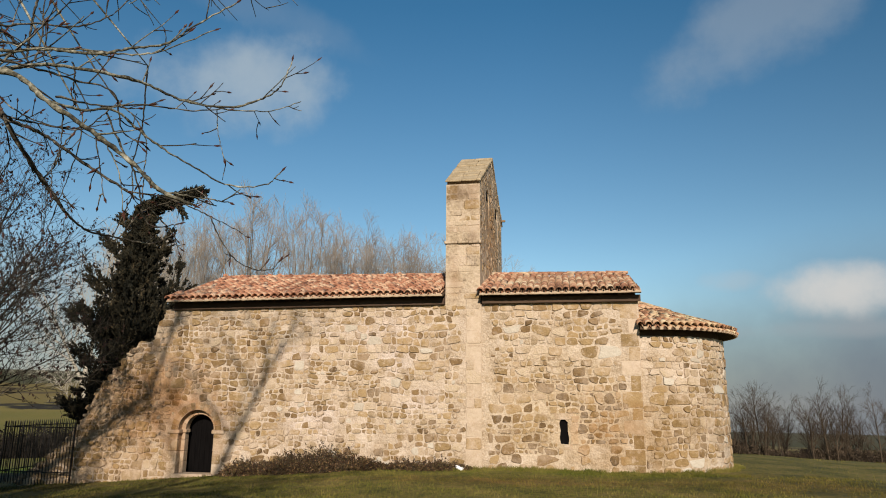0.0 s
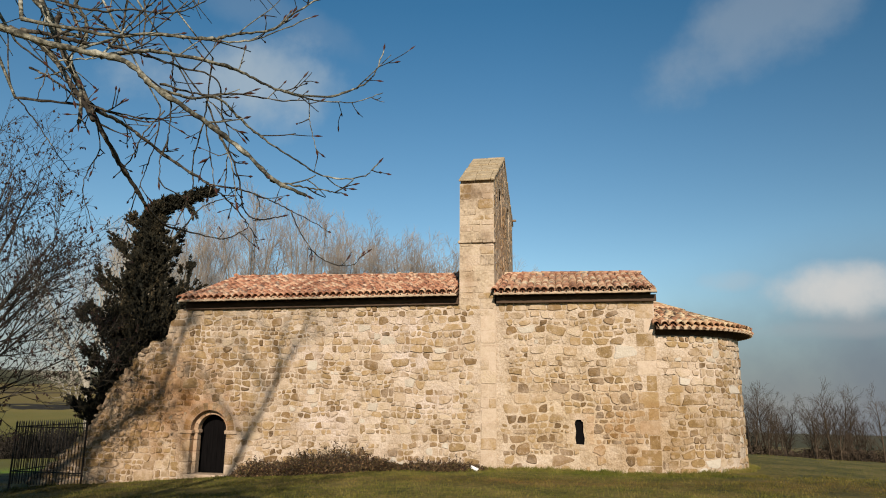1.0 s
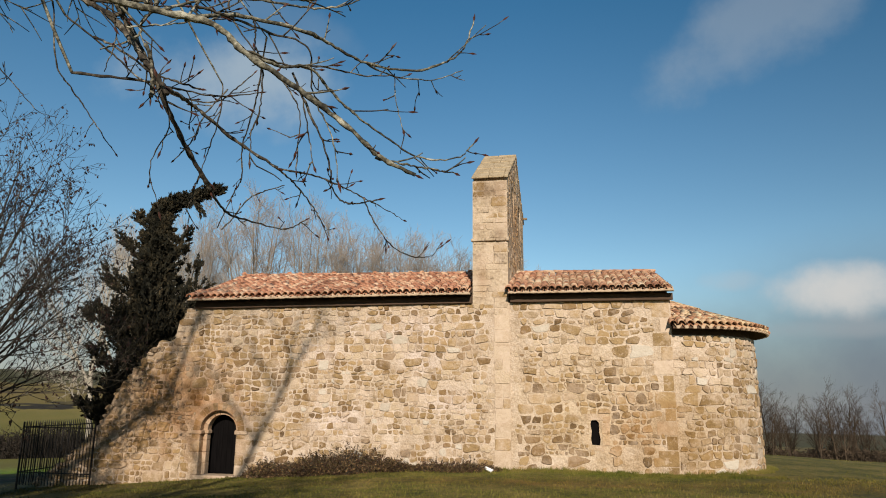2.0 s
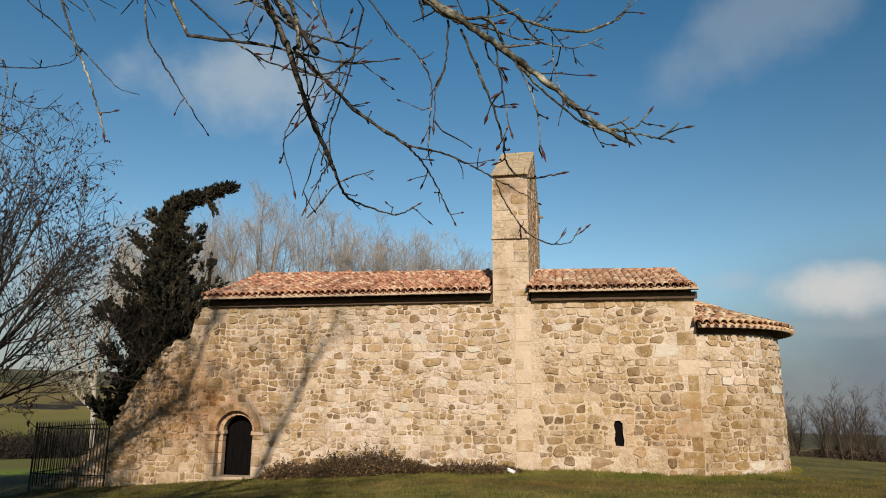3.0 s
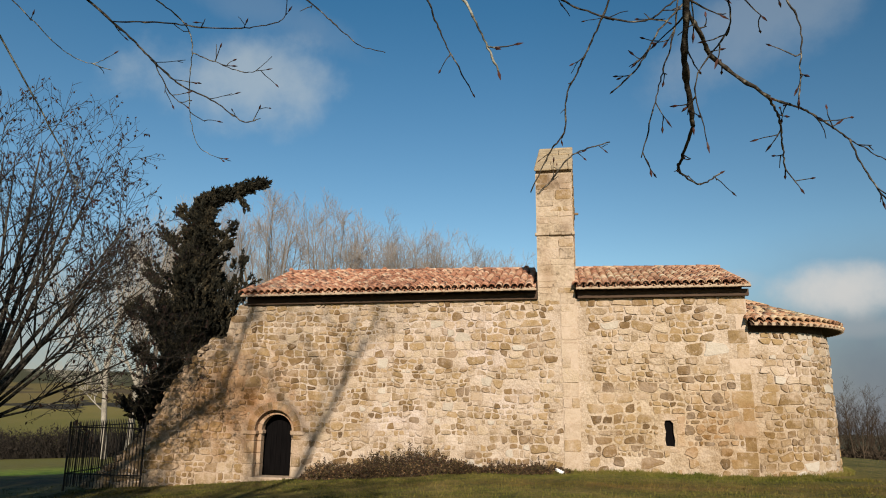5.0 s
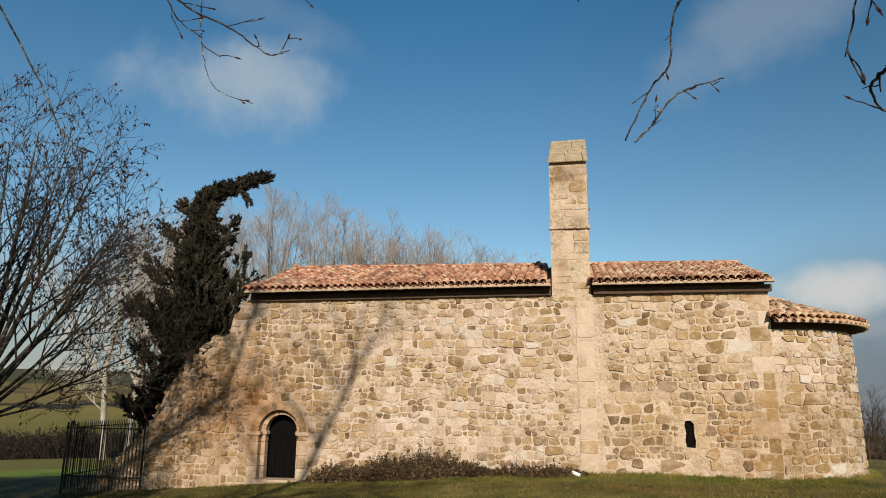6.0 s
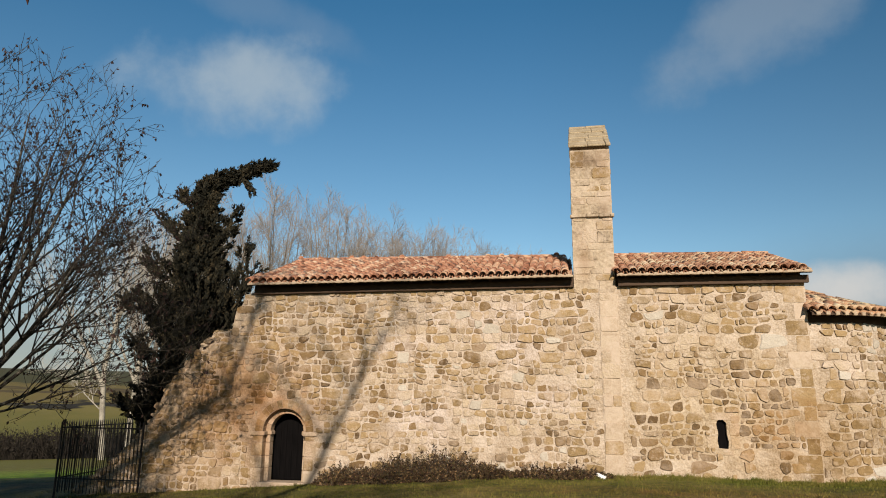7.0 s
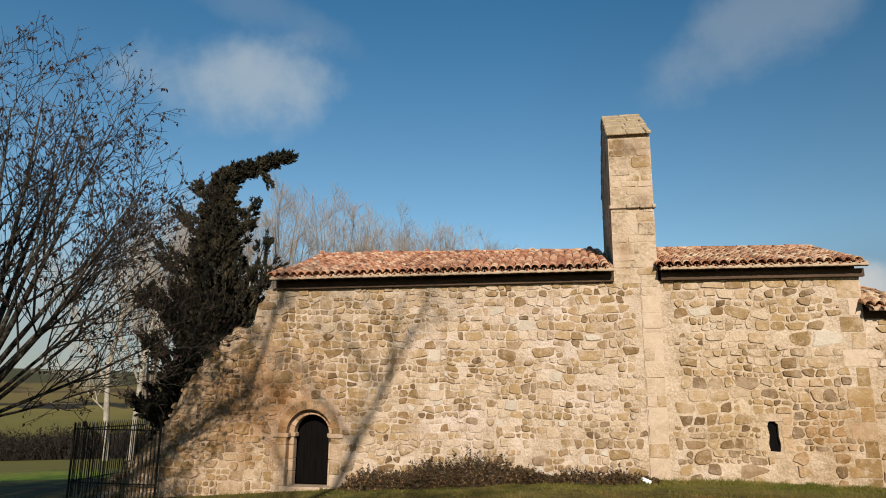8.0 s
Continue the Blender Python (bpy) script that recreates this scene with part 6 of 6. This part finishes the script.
        grow((boughs, boughs), limb(p, way, ln, rng, 7, 0.07, 0.02), r, 0.015, 0, 3, rng, spec, tips)
    # dense low limbs out of view, added to shade the turf before the door
    for k in range(9):
        p, d = along(stem, 0.40 + 0.012 * k)
        way = (1.0, -0.75 + 0.13 * k, 0.22 + 0.12 * math.sin(2.1 * k))
        grow((boughs, boughs), limb(p, way, rng.uniform(4.0, 6.0), rng, 7, 0.06, 0.0), 0.06, 0.02, 0, 3, rng, [(9, 1.7, 40, 0.0, 0.12, 0.15), (7, 0.9, 42, 0.0, 0.14, 0.15), (4, 0.45, 42, 0.0, 0.15, 0.2)], tips, 0.007)
    trunk.link("trunk", [BARK], tree)
    boughs.link("crown", [BARK], tree)
    tagged(twigs.link("twig", [BARK_DARK], tree), kind="stuff")
    tagged(pale.link("pale_twig", [BARK], tree, "pale grey-green twigs"), kind="stuff")
    tagged(buds.link("bud", [BUD], tree, "pointed reddish buds", smooth=False), kind="stuff")


build_overhanging_tree()


def build_shade_tree():
    """Unseen bare trees beside the walk, to shade the wall's west end and path."""
    rng = random.Random(83)
    tree = thing("shade_tree", "tall bare tree beside the path, unseen, added for its shade", "tree", "trees beside the path")
    trunk, crown, tips = Tubes(), Tubes(), []
    spec = [(8, 3.0, 34, 0.06, 0.09, 0.25), (6, 1.5, 38, 0.05, 0.12, 0.15), (4, 0.7, 40, 0.04, 0.15, 0.15)]
    stem = limb((0, 0, -0.3), (0.05, 0.02, 1), 5.0, rng, 4, 0.04)
    trunk.add(stem, [0.32, 0.28, 0.25, 0.23, 0.18], 8)
    for way, ln, r in (((0.15, 0, 1), 8.0, 0.13), ((-0.35, 0.1, 1), 8, 0.13), ((-0.8, 0.0, 0.8), 6, 0.11), ((0.1, 0.4, 1), 7, 0.1), ((-0.2, -0.5, 1), 7, 0.11)):
        pts = limb(stem[-1] - Vector((0, 0, rng.uniform(0, 0.8))), way, ln, rng, 8, 0.06, 0.02)
        grow((trunk, crown), pts, r, 0.02, 0, 3, rng, spec, tips, 0.015)
    for k in range(8):
        turn = k * 0.8 + rng.uniform(-0.2, 0.2)
        pts = limb((0.05, 0.0, 2.6 + 0.3 * k), (math.cos(turn), math.sin(turn), rng.uniform(0.25, 0.6)), rng.uniform(3.2, 4.2), rng, 7, 0.07, 0.02)
        grow((trunk, crown), pts, 0.075, 0.015, 0, 3, rng, [(9, 1.7, 38, 0.03, 0.1, 0.15), (7, 0.9, 40, 0.03, 0.12, 0.12), (4, 0.45, 40, 0.03, 0.15, 0.15)], tips, 0.015)
    # the great bent limb, shaped so that its shadow crosses the west wall
    bent = [Vector(p) for p in ((0.3, 0.1, 4.9), (1.6, 0.2, 8.1), (3.65, 0.2, 9.6), (5.05, 0.2, 10.5), (5.6, 0.2, 11.8), (5.85, 0.2, 12.9), (6.4, 0.2, 14.6))]
    grow((trunk, crown), bent, 0.14, 0.05, 0, 3, rng, [(13, 2.0, 36, 0.03, 0.09, 0.1), (8, 1.1, 38, 0.03, 0.12, 0.15), (4, 0.6, 40, 0.03, 0.15, 0.15)], tips, 0.015)
    grow((trunk, crown), [Vector(p) for p in ((1.9, 0.2, 8.3), (2.7, 0.2, 8.75), (4.2, 0.2, 10.0), (5.0, 0.2, 10.9))], 0.06, 0.02, 0, 2, rng, [(6, 0.9, 36, 0.03, 0.09, 0.1), (4, 0.5, 38, 0.03, 0.12, 0.15)], tips, 0.015)
    trunk.link("trunk", [BARK], tree)
    crown.link("crown", [BARK_DARK], tree, smooth=False)
    # copies set just out of view so their shadows reach wall and turf
    place_copies(tree, [(-13.4, -17.2, 1.0), (-21.5, -12.5, 0.9), (-24.8, -10.8, 1.05), (-28.5, -13.5, 1.1), (-9.0, -21.0, 0.6), (-12.6, -21.5, 0.66), (-6.0, -23.5, 0.6), (-18.4, -13.8, 1.0), (-20.4, -9.8, 0.85), (-10.4, -16.0, 0.5), (-12.6, -15.2, 0.66), (-16.2, -12.6, 0.5), (-18.0, -11.2, 0.6), (-15.0, -13.8, 0.5), (-13.6, -12.9, 0.38), (-7.8, -17.6, 0.5), (-9.2, -15.6, 0.42), (-10.9, -13.8, 0.38), (-12.0, -13.4, 0.4), (-14.4, -12.0, 0.38)], random.Random(14), 0.0)


build_shade_tree()


# ---- things by the wall ----
def build_bramble(x0, x1, tall, seed, count, label):
    """A heap of dry bramble against the wall's foot."""
    rng = random.Random(seed)
    bush = thing("bramble_bush", label, "bush")
    stems, leaves = Tubes(), Tubes()
    for _ in range(count):
        x = rng.uniform(x0, x1)
        f = (x - x0) / (x1 - x0)
        top = tall * (math.sin(math.pi * min(1, max(0, f))) ** 0.6) * (0.72 + 0.55 * noise.noise(Vector((x * 0.9, seed, 0))) + 0.3 * noise.noise(Vector((x * 3.1, seed, 4))))
        y = -rng.uniform(0.05, 0.3 + 0.75 * top)
        p = Vector((x, y, h(x, y) - 0.03))
        up = max(0.08, top * rng.choice((rng.uniform(0.3, 0.9), rng.uniform(0.4, 1.0), rng.uniform(0.6, 1.1))) * (1 - 0.5 * abs(y) / 0.9))
        pts = limb(p, (rng.uniform(-0.7, 0.7), rng.uniform(-0.5, 0.2), 1), up * 1.25, rng, 5, 0.25, -0.09)
        stems.add(pts, [0.006, 0.006, 0.005, 0.004, 0.003, 0.002], 3)
        for _ in range(12):
            q, d = along(pts, rng.uniform(0.05, 1))
            if q.y > -0.02:
                q.y = -0.04
            leaves.leaf(q, rand_unit(rng), rand_unit(rng), rng.uniform(0.04, 0.10), rng.uniform(0.03, 0.07))
    tagged(stems.link("stem", [BARK_DARK], bush, smooth=False), kind="stuff")
    tagged(leaves.link("leaf", [BRAMBLE], bush, smooth=False), kind="stuff")


build_bramble(-8.8, -3.0, 1.15, 61, 2800, "dark reddish dry bramble heaped against the wall")
build_bramble(-3.3, -0.3, 0.6, 62, 700, "low dry weeds growing along the wall foot")


def build_railing():
    """An iron railing that closes off the corner by the ruined wall."""
    fence = thing("iron_railing", "dark wrought-iron railing beside the ruined wall", "fence")
    picket = None
    runs = [((-14.4, -0.25), (-17.33, -0.1)), ((-17.33, -0.1), (-17.75, 4.2))]
    for a, b in runs:
        a, b = Vector((*a, 0)), Vector((*b, 0))
        n = int((b - a).length / 0.125)
        low, high = -0.55, 1.22
        turn = math.atan2((b - a).y, (b - a).x)
        for z in (high - 0.14, low + 0.1):
            bm = box_bm(0, (b - a).length, -0.012, 0.012, -0.02, 0.02, 0.003)
            bmesh.ops.transform(bm, matrix=Matrix.Translation((a.x, a.y, z)) @ Matrix.Rotation(turn, 4, "Z"), verts=bm.verts)
            part("rail", bm, IRON, fence)
        for k in range(n + 1):
            p = a.lerp(b, k / n)
            if picket is None:
                bm = bmesh.new()
                bmesh.ops.create_cone(bm, cap_ends=True, segments=6, radius1=0.014, radius2=0.014, depth=2.1, matrix=Matrix.Translation((0, 0, -1.05)))
                bmesh.ops.create_cone(bm, cap_ends=True, segments=6, radius1=0.016, radius2=0.001, depth=0.09, matrix=Matrix.Translation((0, 0, 0.04)))
                picket = part("picket", bm, IRON, fence)
                picket.location = (p.x, p.y, high)
            else:
                ob = new("picket", picket.data)
                ob.parent = fence
                ob.location = (p.x, p.y, high)
    for x, y in ((-14.4, -0.25), (-17.33, -0.1)):
        part("post", box_bm(x - 0.025, x + 0.025, y - 0.025, y + 0.025, h(x, y) - 0.2, 1.26, 0.004), IRON, fence)


build_railing()


def build_litter():
    """A crumpled white bag at the foot of the shaft."""
    rng = random.Random(71)
    bm = bmesh.new()
    bmesh.ops.create_icosphere(bm, subdivisions=2, radius=0.14)
    for v in bm.verts:
        v.co *= 1 + 0.45 * noise.noise(v.co * 14)
        v.co.x *= 1.5
        v.co.z *= 0.55
    me = bpy.data.meshes.new("white_bag")
    bm.to_mesh(me)
    bm.free()
    me.materials.append(PLASTER_WHITE)
    ob = new("white_bag", me)
    ob.matrix_basis = pose(-0.62, -0.32, h(-0.62, -0.32) + 0.05, 0, 25, 15)
    tagged(ob, "crumpled white plastic bag at the wall foot", "bag")


build_litter()
